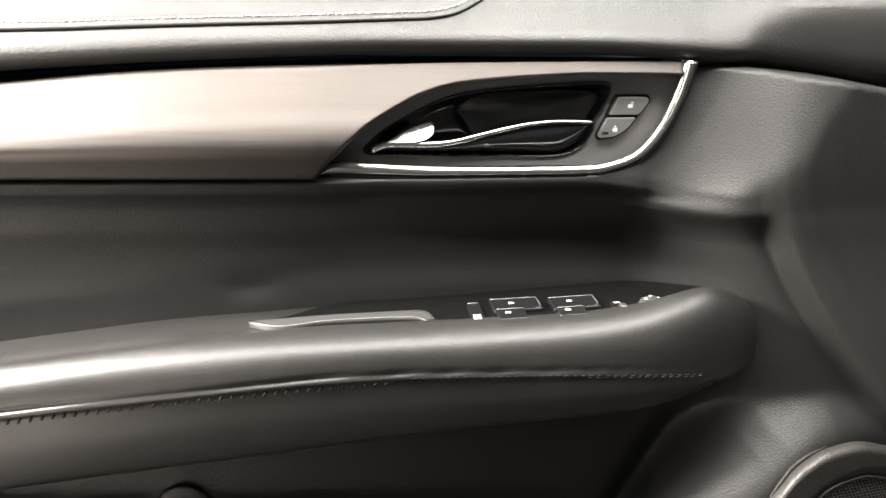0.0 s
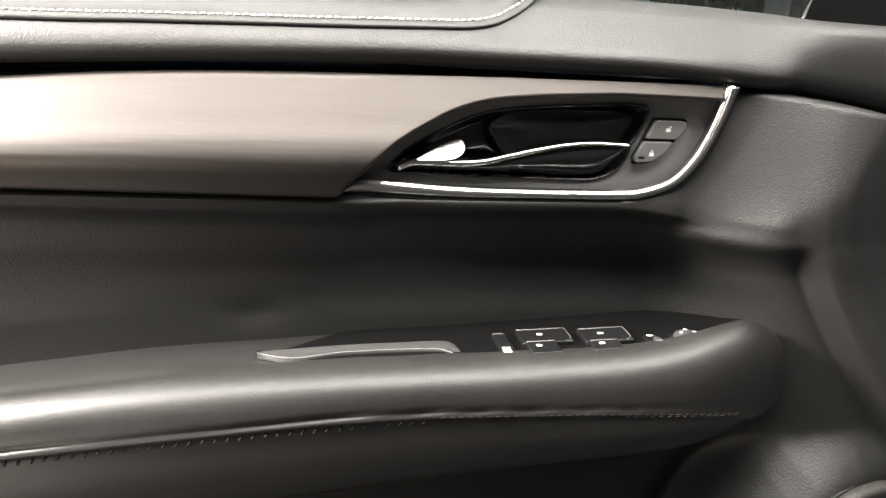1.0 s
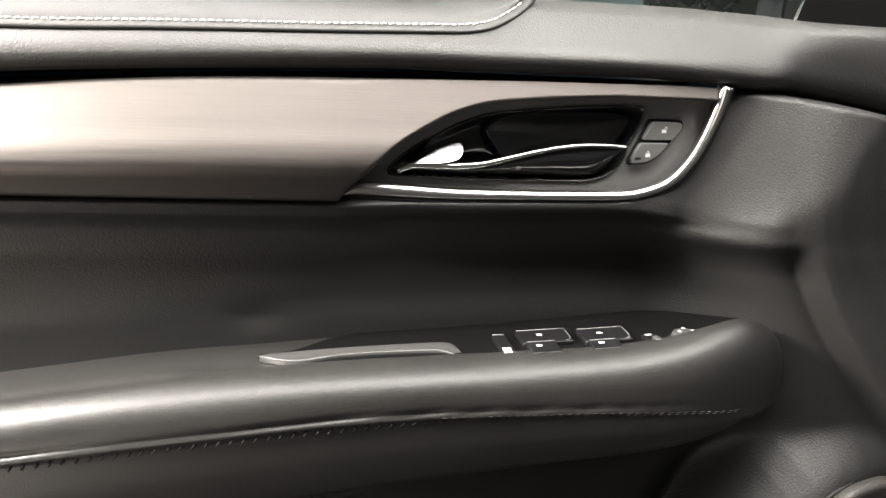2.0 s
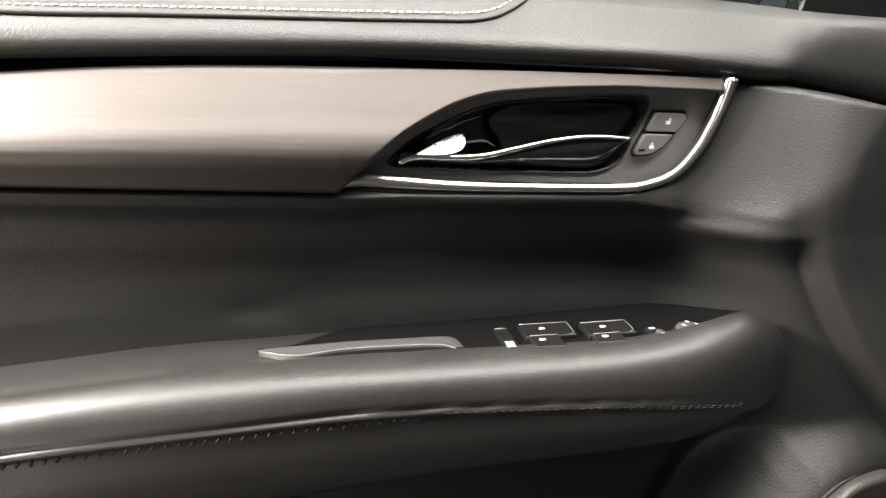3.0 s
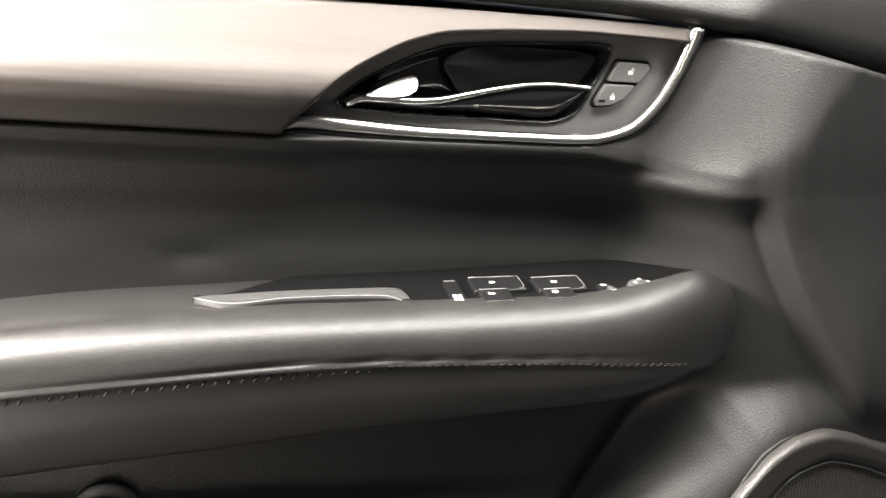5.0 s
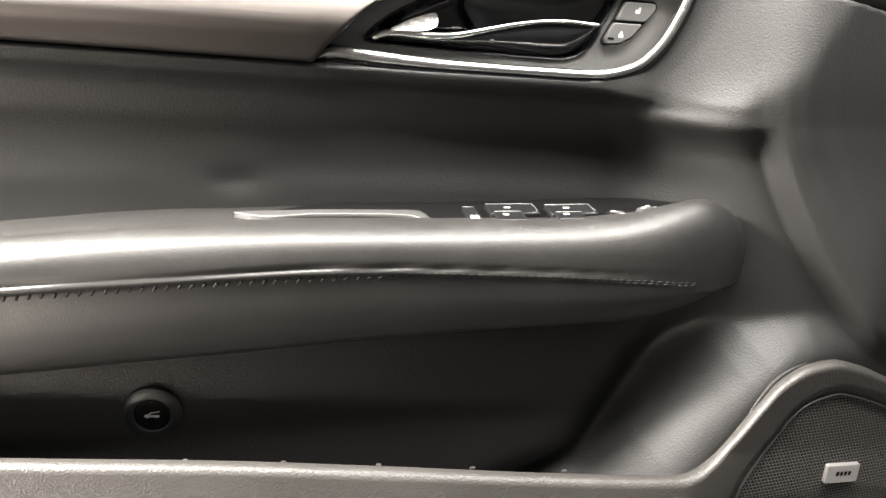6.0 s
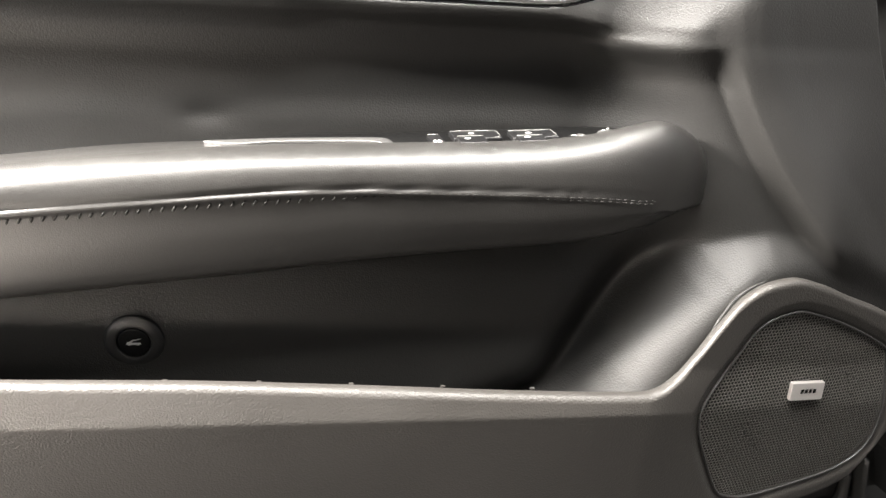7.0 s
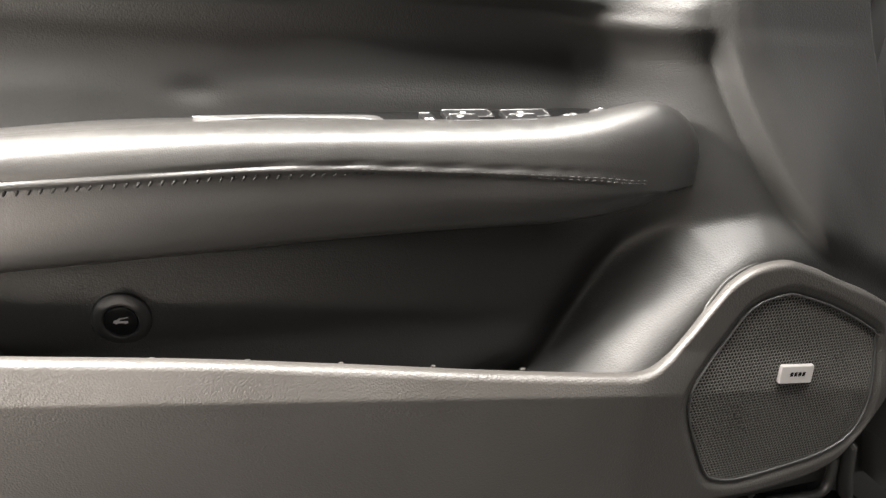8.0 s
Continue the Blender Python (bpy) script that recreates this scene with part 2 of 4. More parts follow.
PANEL_SECTION = spline((0.30, -0.044), (0.45, -0.044), (0.54, -0.035), (0.58, -0.022), (0.61, -0.004), (0.64, 0.012), (0.67, 0.0185), (0.69, 0.0200), (0.71, 0.0245), (0.73, 0.0260), (0.745, 0.019), (0.756, 0.002), (0.763, -0.0150), (0.769, -0.0222), (0.775, -0.0218), (0.781, -0.0205), (0.80, -0.016), (0.86, -0.004), (0.90, 0.0))
BULGE_EDGE = spline((0.30, 0.80), (0.50, 0.525), (0.55, 0.464), (0.593, 0.418), (0.637, 0.379), (0.674, 0.3515), (0.709, 0.330), (0.742, 0.314), (0.766, 0.304), (0.790, 0.298), (0.814, 0.291), (0.839, 0.286), (0.90, 0.284))
BULGE = spline((-0.03, -0.033), (0.0, -0.034), (0.010, -0.0365), (0.020, -0.0385), (0.028, -0.0385), (0.06, -0.031), (0.12, -0.020), (0.4, 0.0))
SHOULDER = through_points(((0.15, 0.38), (0.240, 0.450), (0.2750, 0.5040), (0.2910, 0.5270), (0.3085, 0.5500), (0.3260, 0.5715), (0.3480, 0.5895), (0.3762, 0.5980), (0.43, 0.590), (0.50, 0.564), (0.57, 0.54), (0.60, 0.36), (0.40, 0.30)), 70, True)
LIP = spline((-0.5, 0.538), (-0.16, 0.5278), (-0.058, 0.5258), (0.051, 0.5213), (0.169, 0.5155), (0.251, 0.5127), (0.268, 0.5123), (0.282, 0.5150), (0.295, 0.5235), (0.309, 0.5410), (0.324, 0.5635), (0.340, 0.5830), (0.362, 0.5940), (0.382, 0.5962), (0.412, 0.589), (0.444, 0.576), (0.478, 0.563), (0.51, 0.545), (0.532, 0.515), (0.538, 0.50))
FRONT = spline((-0.5, -0.100), (0.22, -0.100), (0.27, -0.0985), (0.30, -0.0935), (0.54, -0.046))
PLATE_Z = spline((-0.5, 0.634), (-0.3, 0.651), (-0.187, 0.6645), (-0.125, 0.6722), (-0.08, 0.6775), (-0.04, 0.679), (0.0, 0.681), (0.108, 0.6842), (0.24, 0.692), (0.32, 0.697))
PLATE_BACK = spline((-0.5, -0.012), (-0.22, -0.014), (-0.14, -0.016), (-0.095, -0.019), (-0.070, -0.0230), (-0.049, -0.0265), (0.004, -0.021), (0.041, -0.011), (0.082, 0.0), (0.111, 0.006), (0.168, 0.011), (0.212, 0.013), (0.255, 0.010), (0.279, 0.006), (0.299, 0.004), (0.32, 0.004))
BEHIND = [(-0.6, 0.7785), (0.03, 0.7795), (0.19, 0.7800), (0.2056, 0.7835), (0.2285, 0.7920), (0.2445, 0.8090), (0.2535, 0.8285), (0.2595, 0.848), (0.2615, 0.862), (0.2615, 0.9), (-0.6, 0.9)]


RIDGE = spline((-0.5, 0.635), (-0.30, 0.652), (-0.187, 0.6655), (-0.125, 0.673), (-0.06, 0.6790), (0.0, 0.6832), (0.06, 0.6860), (0.11, 0.6880), (0.18, 0.6917), (0.22, 0.697), (0.25, 0.7035), (0.27, 0.7065), (0.288, 0.7025), (0.305, 0.694), (0.32, 0.681), (0.333, 0.664))
HOLLOW = spline((-0.5, 0.54), (-0.20, 0.57), (-0.08, 0.61), (0.0, 0.66), (0.06, 0.75), (0.11, 0.86), (0.168, 0.95), (0.22, 1.0), (0.40, 1.0))
CORNER = spline((0.25, 0.770), (0.293, 0.780), (0.326, 0.795), (0.3464, 0.825), (0.38, 0.88))


def panel_y(x, z):
    """The inner face of the door's main panel."""
    x, z = np.asarray(x, float), np.asarray(z, float)
    y = PANEL_SECTION(z - (0.0065 * smooth(0.27, 0.18, x) + 0.0015 * smooth(0.10, -0.04, x) - 0.0060 * smooth(0.20, 0.31, x)) * smooth(0.70, 0.76, z))
    high = smooth(0.745, 0.770, z)
    y = y + high * 0.045 * np.clip(x, 0, 0.27)
    plain = y
    # set back behind the metal strip and the handle surround
    arc = inside_distance(BEHIND, x, z)
    back = 0.052 * smooth(0.0, 0.003, arc)
    near = 0.008 * smooth(0.740, 0.765, z)
    # the hollow is shallower towards the back of the door
    deep = HOLLOW(x)
    share = smooth(0.600, 0.640, z) * smooth(0.776, 0.770, z)
    y = y + share * (-0.0265 + (y + 0.0265) * deep - y)
    y = y + 0.0030 * np.exp(-(((x + 0.055) / 0.018) ** 2) - ((z - 0.694) / 0.008) ** 2)
    # bulge towards the front edge
    d = (x - BULGE_EDGE(z)) * (0.70 + 0.22 * smooth(0.60, 0.78, z))
    below = smooth(0.800, 0.770, z)
    drop = 0.235 * np.minimum(np.logaddexp(0, (0.735 - z) / 0.014) * 0.014, 0.14) * (1 - 0.6 * smooth(0.40, 0.48, x))
    base = -0.020 - drop - 0.015 * smooth(0.730, 0.766, z)
    ramp = smooth(0, 1, 1 + d / (0.085 + 0.055 * smooth(0.72, 0.61, z)))
    y = y + below * ramp * (base - y) * (z > 0.5)
    top = base + smooth(0.0, 0.014, d) * (BULGE(np.clip(d, -0.03, 0.4)) - drop - base)
    y = np.where(d > 0, below * top + (1 - below) * y, y)
    # facet beside the handle, rising to a rounded corner where it meets the bulge
    up = np.clip(z - 0.770, 0, 1)
    rise = 0.010 * (1 - np.exp(-up / 0.015)) + 0.28 * up
    t = np.clip((x - 0.236) / 0.060, 0, 2) ** 1.45
    flat = plain + near + t * (-0.0365 + rise - plain - near)
    turn = BULGE(np.clip(d, -0.03, 0.4)) + 0.24 * np.logaddexp(0, (z - CORNER(x)) / 0.006) * 0.006
    ridge = 0.003 * np.logaddexp(flat / 0.003, turn / 0.003)
    ridge = np.where(x < 0.236, plain + near, ridge)
    share = smooth(0.755, 0.769, z + 0.005 * smooth(0.20, 0.31, x)) * smooth(0.185, 0.250, x)
    y = y + share * (ridge - y) + (1 - share) * 0.008 * smooth(0.752, 0.769, z) * smooth(0.0, 0.05, x) * smooth(0.26, 0.20, x)
    y = y + back
    # tucked in below the upper pad
    y = y + 0.070 * smooth(-0.004, 0.005, z - PAD_LOW(x))
    # the shoulder that swells out of the pocket's back wall to carry the loudspeaker, with a valley before it
    e = inside_distance(SHOULDER, x, z)
    y = y + 0.024 * np.exp(-(((e + 0.042) / 0.022) ** 2)) * smooth(0.37, 0.27, x) * smooth(0.655, 0.57, z)
    pod = np.maximum(FRONT(x) + 0.013, -0.090)
    # broad at the back, narrowing to a ledge over the pod
    high = smooth(0.270, 0.350, x)
    out, inn = 0.046 - 0.016 * high, 0.009 - 0.005 * high
    y = y + smooth(0, 1, (e + out) / (out + inn)) * (pod - y)
    # hidden part behind the pocket front
    return np.where(z < LIP(x) - 0.022, np.maximum(y, FRONT(x) + 0.022 + 0.03 * smooth(0.30, 0.34, x)), y)


# ---------------------------------------------------------------- the door
door = tagged(new("car_door"), "dark grey padded car door panel with satin metal trim", "car door")
door.location = (0, 0, 0)

# main panel
PANEL_END = spline((0.33, 0.60), (0.5465, 0.5209), (0.6091, 0.4998), (0.6668, 0.4804), (0.7202, 0.4615), (0.7535, 0.4474), (0.7852, 0.4345), (0.88, 0.40))
xs = np.concatenate([np.linspace(-0.5, 0.18, 110), np.linspace(0.184, 0.47, 170)])
zs = np.linspace(0.33, 0.88, 260)
X, Z = np.meshgrid(xs, zs, indexing="ij")
end = PANEL_END(Z)
X = np.where(X > 0.184, 0.184 + (X - 0.184) * (end - 0.184) / 0.286, X)
part("door_panel", sheet("door_panel", np.stack([X, panel_y(X, Z), Z], -1), SOFT), door, "dark grey soft-touch panel with leather grain")
ez = np.linspace(0.33, 0.88, 120)
ex = PANEL_END(ez)
ey = panel_y(ex, ez)
edge = np.stack([np.stack([ex + a, ey + b, ez], -1) for a, b in ((0, 0), (0.002, 0.001), (0.003, 0.004), (0.003, 0.04))], 0)
part("panel_edge", sheet("panel_edge", edge, SOFT), door)


# upper pad and its stitched insert
PAD_CREASE = spline((0.27, 0.850), (0.301, 0.8723), (0.3115, 0.8813), (0.3227, 0.8866), (0.338, 0.8919), (0.3654, 0.8971), (0.45, 0.902))

def pad_y(x, z):
    t = np.clip((z - PAD_LOW(x)) / (0.909 - PAD_LOW(x)), 0, 1)
    lean = -0.023 + 0.040 * np.clip(x, 0, 0.27) + 0.038 * t**1.15
    roll = 0.009 * np.clip(1 - t / 0.34, 0, 1) ** 2
    # towards the front the lower part is cut back below a rising crease
    under = np.logaddexp(0, (PAD_CREASE(x) - z) / 0.003) * 0.003
    return lean + roll + 0.006 * smooth(0.24, 0.36, x) * smooth(0.8, 0.0, t) + 0.50 * under * smooth(0.275, 0.31, x)


BELT = spline((-0.5, 0.910), (0.146, 0.9105), (0.214, 0.9108), (0.295, 0.9090), (0.339, 0.9065), (0.387, 0.9060), (0.6, 0.904))
xs = np.linspace(-0.5, 0.56, 180)
rows = []
for x in xs:
    lo, hi = float(PAD_LOW(x)), float(BELT(x))
    y0 = float(pad_y(x, lo))
    r = [(x, 0.03, lo + 0.006), (x, y0 + 0.016, lo + 0.002), (x, y0 + 0.006, lo), (x, y0 + 0.0015, lo + 0.003)]
    for z in np.linspace(lo + 0.008, hi - 0.008, 16):
        r.append((x, float(pad_y(x, z)), z))
    yt = float(pad_y(x, hi))
    r += [(x, yt + 0.001, hi - 0.004), (x, yt + 0.005, hi - 0.001), (x, yt + 0.012, hi), (x, yt + 0.05, hi - 0.002)]
    rows.append(r)
pad = part("upper_pad", sheet("upper_pad", rows, PAD), door, "grey grained pad below the window")

SEAM = ((-0.5, 0.866), (-0.3, 0.8715), (-0.168, 0.8748), (-0.115, 0.877), (-0.06, 0.879), (0.0, 0.881), (0.055, 0.8833), (0.078, 0.8845), (0.094, 0.8875), (0.107, 0.8935), (0.1185, 0.901), (0.128, 0.910))
line = through_points(SEAM, 260)
tan = np.gradient(line, axis=0)
tan /= np.linalg.norm(tan, axis=1)[:, None]
nor = np.stack([-tan[:, 1], tan[:, 0]], 1)
rows = []
for k in range(len(line)):
    r = []
    for d, h in ((0, -0.002), (0.0, 0.0008), (0.0008, 0.0020), (0.002, 0.0026), (0.0045, 0.0026), (0.0055, 0.0022), (0.0065, 0.0026)):
        q = line[k] + nor[k] * d
        r.append((q[0], float(pad_y(q[0], q[1])) - h, q[1]))
    q = line[k] + nor[k] * 0.0065
    for f in np.linspace(0.15, 1, 6):
        x = q[0] * (1 - f) + min(q[0], 0.118) * f
        z = q[1] + (0.9088 - q[1]) * f
        r.append((x, float(pad_y(x, z)) - 0.0026 - 0.0015 * math.sin(f * 3.1), z))
    rows.append(r)
insert = part("leather_insert", sheet("leather_insert", rows, LEATHER), pad, "stitched leather insert")
fine = through_points(SEAM, 1200)
ft = np.gradient(fine, axis=0)
ft /= np.linalg.norm(ft, axis=1)[:, None]
fine = fine + np.stack([-ft[:, 1], ft[:, 0]], 1) * 0.0055
run = np.r_[0, np.cumsum(np.linalg.norm(np.diff(fine, axis=0), axis=1))]
blobs = []
for s in np.arange(0.002, run[-1] - 0.012, 0.0048):
    ab = [np.array([np.interp(q, run, fine[:, 0]), 0, np.interp(q, run, fine[:, 1])]) for q in (s, s + 0.0037)]
    for q in ab:
        q[1] = float(pad_y(q[0], q[2])) - 0.0024
        q[2] += random.uniform(-0.00015, 0.00015)
    blobs.append(thread(ab[0], ab[1], (0, -1, 0.1), 0.00055))
part("stitching", islands("stitching", blobs, THREAD), pad, "pale contrast stitching")

# satin metal trim
TRIM_Y = spline((0.775, -0.022), (0.780, -0.0245), (0.79, -0.0292), (0.80, -0.0335), (0.806, -0.0345), (0.812, -0.0330), (0.83, -0.0240), (0.845, -0.0164), (0.86, -0.0090))
xs = np.concatenate([np.linspace(-0.5, -0.01, 60), np.linspace(-0.005, 0.2535, 120)])
rows = []
for x in xs:
    hi = float(TRIM_TOP(x))
    lo = 0.7797 if x < 0.0008 else float(BEZEL_TOP(x)) + 0.0004
    lo = min(lo, hi - 0.004)
    off = 0.045 * max(x, 0)
    y = lambda z: float(TRIM_Y(0.78 + (z - 0.78) * 0.078 / (hi - 0.78))) + off
    roll = min(0.0030, 0.25 * (hi - lo))
    r = [(x, y(lo) + 0.014, lo + 0.001), (x, y(lo) + 0.0050, lo), (x, y(lo) + 0.0026, lo + 0.0006), (x, y(lo) + 0.0008, lo + 0.5 * roll)]
    for f in np.linspace(0.0, 0.97, 30):
        z = lo + roll + (hi - lo - roll) * f
        r.append((x, y(z), z))
    r += [(x, y(hi) + 0.0006, hi - 0.0003), (x, y(hi) + 0.0018, hi - 0.0004), (x, y(hi) + 0.003, hi - 0.003), (x, y(hi) + 0.02, hi - 0.012)]
    rows.append(r)
rows.append([(x + 0.0008, yy + 0.006, z) for x, yy, z in rows[-1]])
part("trim_strip", sheet("trim_strip", rows, METAL), door, "satin brushed champagne metal strip")


# handle bezel with its hollow
def bez_y(x):
    return 0.045 * np.asarray(x, float) - 0.0005


CUP = through_points(((0.0345, 0.7945), (0.0324, 0.7985), (0.0453, 0.8105), (0.0643, 0.8215), (0.0818, 0.8300), (0.0996, 0.8355), (0.1269, 0.8391), (0.165, 0.8420), (0.195, 0.8435), (0.2060, 0.8408), (0.2003, 0.8235), (0.1965, 0.8169), (0.1950, 0.8094), (0.1877, 0.7988), (0.1726, 0.7925), (0.1529, 0.7918), (0.1219, 0.7921), (0.0843, 0.7926), (0.050, 0.7935)), 190, True)
clow = spline(*[(a, b) for a, b in CHROME_LINE])
xs = np.linspace(0.002, 0.2575, 330)
rows = []
for x in xs:
    lo, hi = float(clow(x)), float(BEZEL_TOP(x)) + 0.004
    if x > 0.245:
        hi = max(hi, lo + 0.001)
    rows.append([(x, 0, z) for z in np.linspace(lo, max(hi, lo + 0.0005), 110)])
g = np.array(rows)
dist = inside_distance(CUP, g[..., 0], g[..., 2])
bowl = np.clip(dist / 0.009, 0, 1)
# a second, shallower hollow under the heel of the pull, divided off by a curved edge
heel_side = smooth(0.003, -0.003, g[..., 0] - 0.1010 - 55 * (g[..., 2] - 0.8215) ** 2)
depth = 0.024 * (1 - (1 - bowl) ** 2) - 0.007 * heel_side * smooth(0, 0.012, dist)
for k in range(8):
    mean = (np.roll(depth, 2, 0) + np.roll(depth, -2, 0) + np.roll(depth, 2, 1) + np.roll(depth, -2, 1)) / 4
    depth = np.where(dist > 0.0010, mean, depth)
g[..., 1] = bez_y(g[..., 0]) + depth + 0.0015 * smooth(0.012, 0.0, np.abs(dist) + 0.004) * (dist < 0)
cell = dist[:-1, :-1] > 0.0002
bezel = part("handle_bezel", sheet("handle_bezel", g, SATIN, keep=np.pad(~cell, ((0, 1), (0, 1)))), door, "satin black door handle surround")
part("handle_cup", sheet("handle_cup", g, GLOSS, keep=np.pad(cell, ((0, 1), (0, 1)))), bezel, "deep black hollow behind the handle")
FLOOR = through_points(((0.0985, 0.8235), (0.1042, 0.8137), (0.1135, 0.8048), (0.15, 0.802), (0.188, 0.806), (0.1985, 0.8181), (0.2013, 0.8300), (0.1985, 0.8362), (0.17, 0.8378), (0.1213, 0.8355), (0.1060, 0.8310)), 80, True)
mid = FLOOR.mean(0)
rows = []
for q in FLOOR:
    r = []
    for f_, d_ in ((1.0, 0.019), (1.0, 0.0125), (0.985, 0.0118), (0.96, 0.0120), (0.85, 0.0142), (0.65, 0.0168), (0.4, 0.0185), (0.15, 0.0192), (0.01, 0.0193)):
        x, z = mid + (q - mid) * f_
        r.append((x, float(bez_y(x)) + d_, z))
    rows.append(r)
part("cup_floor", sheet("cup_floor", rows + rows[:1], KEY), bezel, "satin black dished floor of the handle hollow")
rim = np.stack([CUP[:, 0], bez_y(CUP[:, 0]) - 0.0003, CUP[:, 1]], 1)
part("cup_rim", sweep("cup_rim", rim, 0.0008, 0.0008, GLOSS, 8, closed=True), bezel)
path = through_points(CHROME_LINE, 110)
f = np.linspace(0, 1, 110)
wide = spline((0, 0.0003), (0.028, 0.0040), (0.10, 0.0037), (0.20, 0.0032), (0.45, 0.0027), (0.58, 0.0028), (0.72, 0.0028), (1, 0.0027))(f)
wide = 1.22 * wide
p3 = np.stack([path[:, 0], bez_y(path[:, 0]) - 0.011, path[:, 1]], 1)
facet = ((-1, -1.2), (-1, -0.05), (-0.93, 0.22), (-0.72, 0.50), (-0.3, 0.82), (0.1, 0.97), (0.32, 1.0), (0.6, 0.90), (0.88, 0.52), (1, 0.0), (1, -1.2))
part("chrome_strip", sweep("chrome_strip", p3, wide, 0.0036, CHROME, profile=facet), bezel, "polished chrome strip curving upwards")
tl = np.gradient(path, axis=0)
tl /= np.linalg.norm(tl, axis=1)[:, None]
low = path + np.stack([tl[:, 1], -tl[:, 0]], 1) * (wide + 0.0010)[:, None]
p3 = np.stack([low[:, 0], bez_y(low[:, 0]) - 0.0095, low[:, 1]], 1)
part("bezel_lower_edge", sweep("bezel_lower_edge", p3, 0.0024 * smooth(-0.01, 0.06, f), 0.0040, GLOSS, 12), bezel, "gloss black lower lip")

# pull lever: gloss black blade with a chrome upper edge
TOP = ((0.0373, 0.7972), (0.0481, 0.8013), (0.0747, 0.8013), (0.0934, 0.803), (0.1121, 0.8076), (0.1309, 0.8123), (0.1501, 0.816), (0.1698, 0.8176), (0.1925, 0.8170))
LOW = ((0.0373, 0.7960), (0.0673, 0.7955), (0.1126, 0.7955), (0.136, 0.7950), (0.1638, 0.7946), (0.1766, 0.7972), (0.1880, 0.8060), (0.1925, 0.8162))
a, b = through_points(TOP, 80), through_points(LOW, 80)
rows = []
for p, q in zip(a, b):
    r = []
    for t in np.linspace(0, 1, 12):
        x, z = p * (1 - t) + q * t
        bow = math.sin(math.pi * min(t * 0.9 + 0.1, 1))
        r.append((x, float(bez_y(x)) - 0.003 - 0.006 * bow * smooth(0.0, 0.4, (x - 0.039) / 0.154) + 0.004 * t, z))
    r.append((r[-1][0], r[-1][1] + 0.008, r[-1][2]))
    rows.append(r)
lever = part("pull_lever", sheet("pull_lever", rows, GLOSS), door, "gloss black door pull with chrome edge")
p3 = np.stack([a[:, 0], bez_y(a[:, 0]) - 0.0045 - 0.002 * smooth(0.0, 0.5, np.linspace(0, 1, 80)), a[:, 1]], 1)
fw = np.linspace(0, 1, 80)
part("chrome_edge", sweep("chrome_edge", p3, 0.0024 - 0.0011 * smooth(0.2, 1, fw), 0.0026, CHROME, 12), lever, "chrome upper edge")


def on_bezel(lift):
    return lambda u, v, h: (u, float(bez_y(u)) - lift - h, v)


WEDGE = through_points(((0.0486, 0.8032), (0.0543, 0.8072), (0.0651, 0.8126), (0.076, 0.8163), (0.0798, 0.8157), (0.0805, 0.8106), (0.077, 0.8060), (0.0674, 0.8035)), 40, True)
part("lever_heel", slab("lever_heel", WEDGE, lambda u, v, h: (u, float(bez_y(u)) - 0.001 - 0.5 * h - 0.75 * (0.8115 - v), v), 0.004, CHROME, 0.0006), lever, "bright chrome heel of the pull")
part("rivet", slab("rivet", [(0.1175 + 0.0016 * math.cos(q), 0.8013 + 0.0011 * math.sin(q)) for q in np.linspace(0, 6.283, 12, endpoint=False)], on_bezel(0.0088), 0.0012, SILVER, 0.0003), lever)

# lock buttons
def soft_corners(poly, r, n=4):
    """A polygon with its corners rounded by r."""
    p, out = np.array(poly, float), []
    for a, b, c in zip(np.roll(p, 1, 0), p, np.roll(p, -1, 0)):
        u, v = b + (a - b) * min(r / np.linalg.norm(a - b), 0.45), b + (c - b) * min(r / np.linalg.norm(c - b), 0.45)
        out += [u * (1 - t) ** 2 + 2 * b * t * (1 - t) + v * t * t for t in np.linspace(0, 1, n)]
    return np.array(out)


frame_line = soft_corners(((0.2097, 0.8354), (0.2340, 0.8354), (0.2362, 0.8312), (0.2285, 0.8210), (0.2203, 0.8100), (0.2113, 0.8050), (0.1990, 0.8036), (0.1971, 0.8072), (0.2034, 0.8205)), 0.0018)
part("button_surround", slab("button_surround", offset(anticlockwise(frame_line), -0.0004), on_bezel(0.0), 0.0010, GLOSS, 0.0005), bezel)


def padlock(u, v, s, shackle):
    bar = [(u - 0.5 * s, v - 0.6 * s), (u + 0.5 * s, v - 0.6 * s), (u + 0.5 * s, v + 0.1 * s), (u - 0.5 * s, v + 0.1 * s)]
    arc = [(u + shackle * s + 0.3 * s * math.cos(q), v + 0.1 * s + 0.55 * s * math.sin(q)) for q in np.linspace(0, math.pi, 7)]
    ring = arc + [(u + shackle * s + 0.17 * s * math.cos(q), v + 0.1 * s + 0.38 * s * math.sin(q)) for q in np.linspace(math.pi, 0, 7)]
    blobs = []
    for poly in (bar, ring):
        n = len(poly)
        place = on_bezel(0.0048)
        blobs.append(([place(x, z, 0.0002) for x, z in poly], [tuple(range(n))[::-1]]))
    return islands("icon", blobs, WHITE)


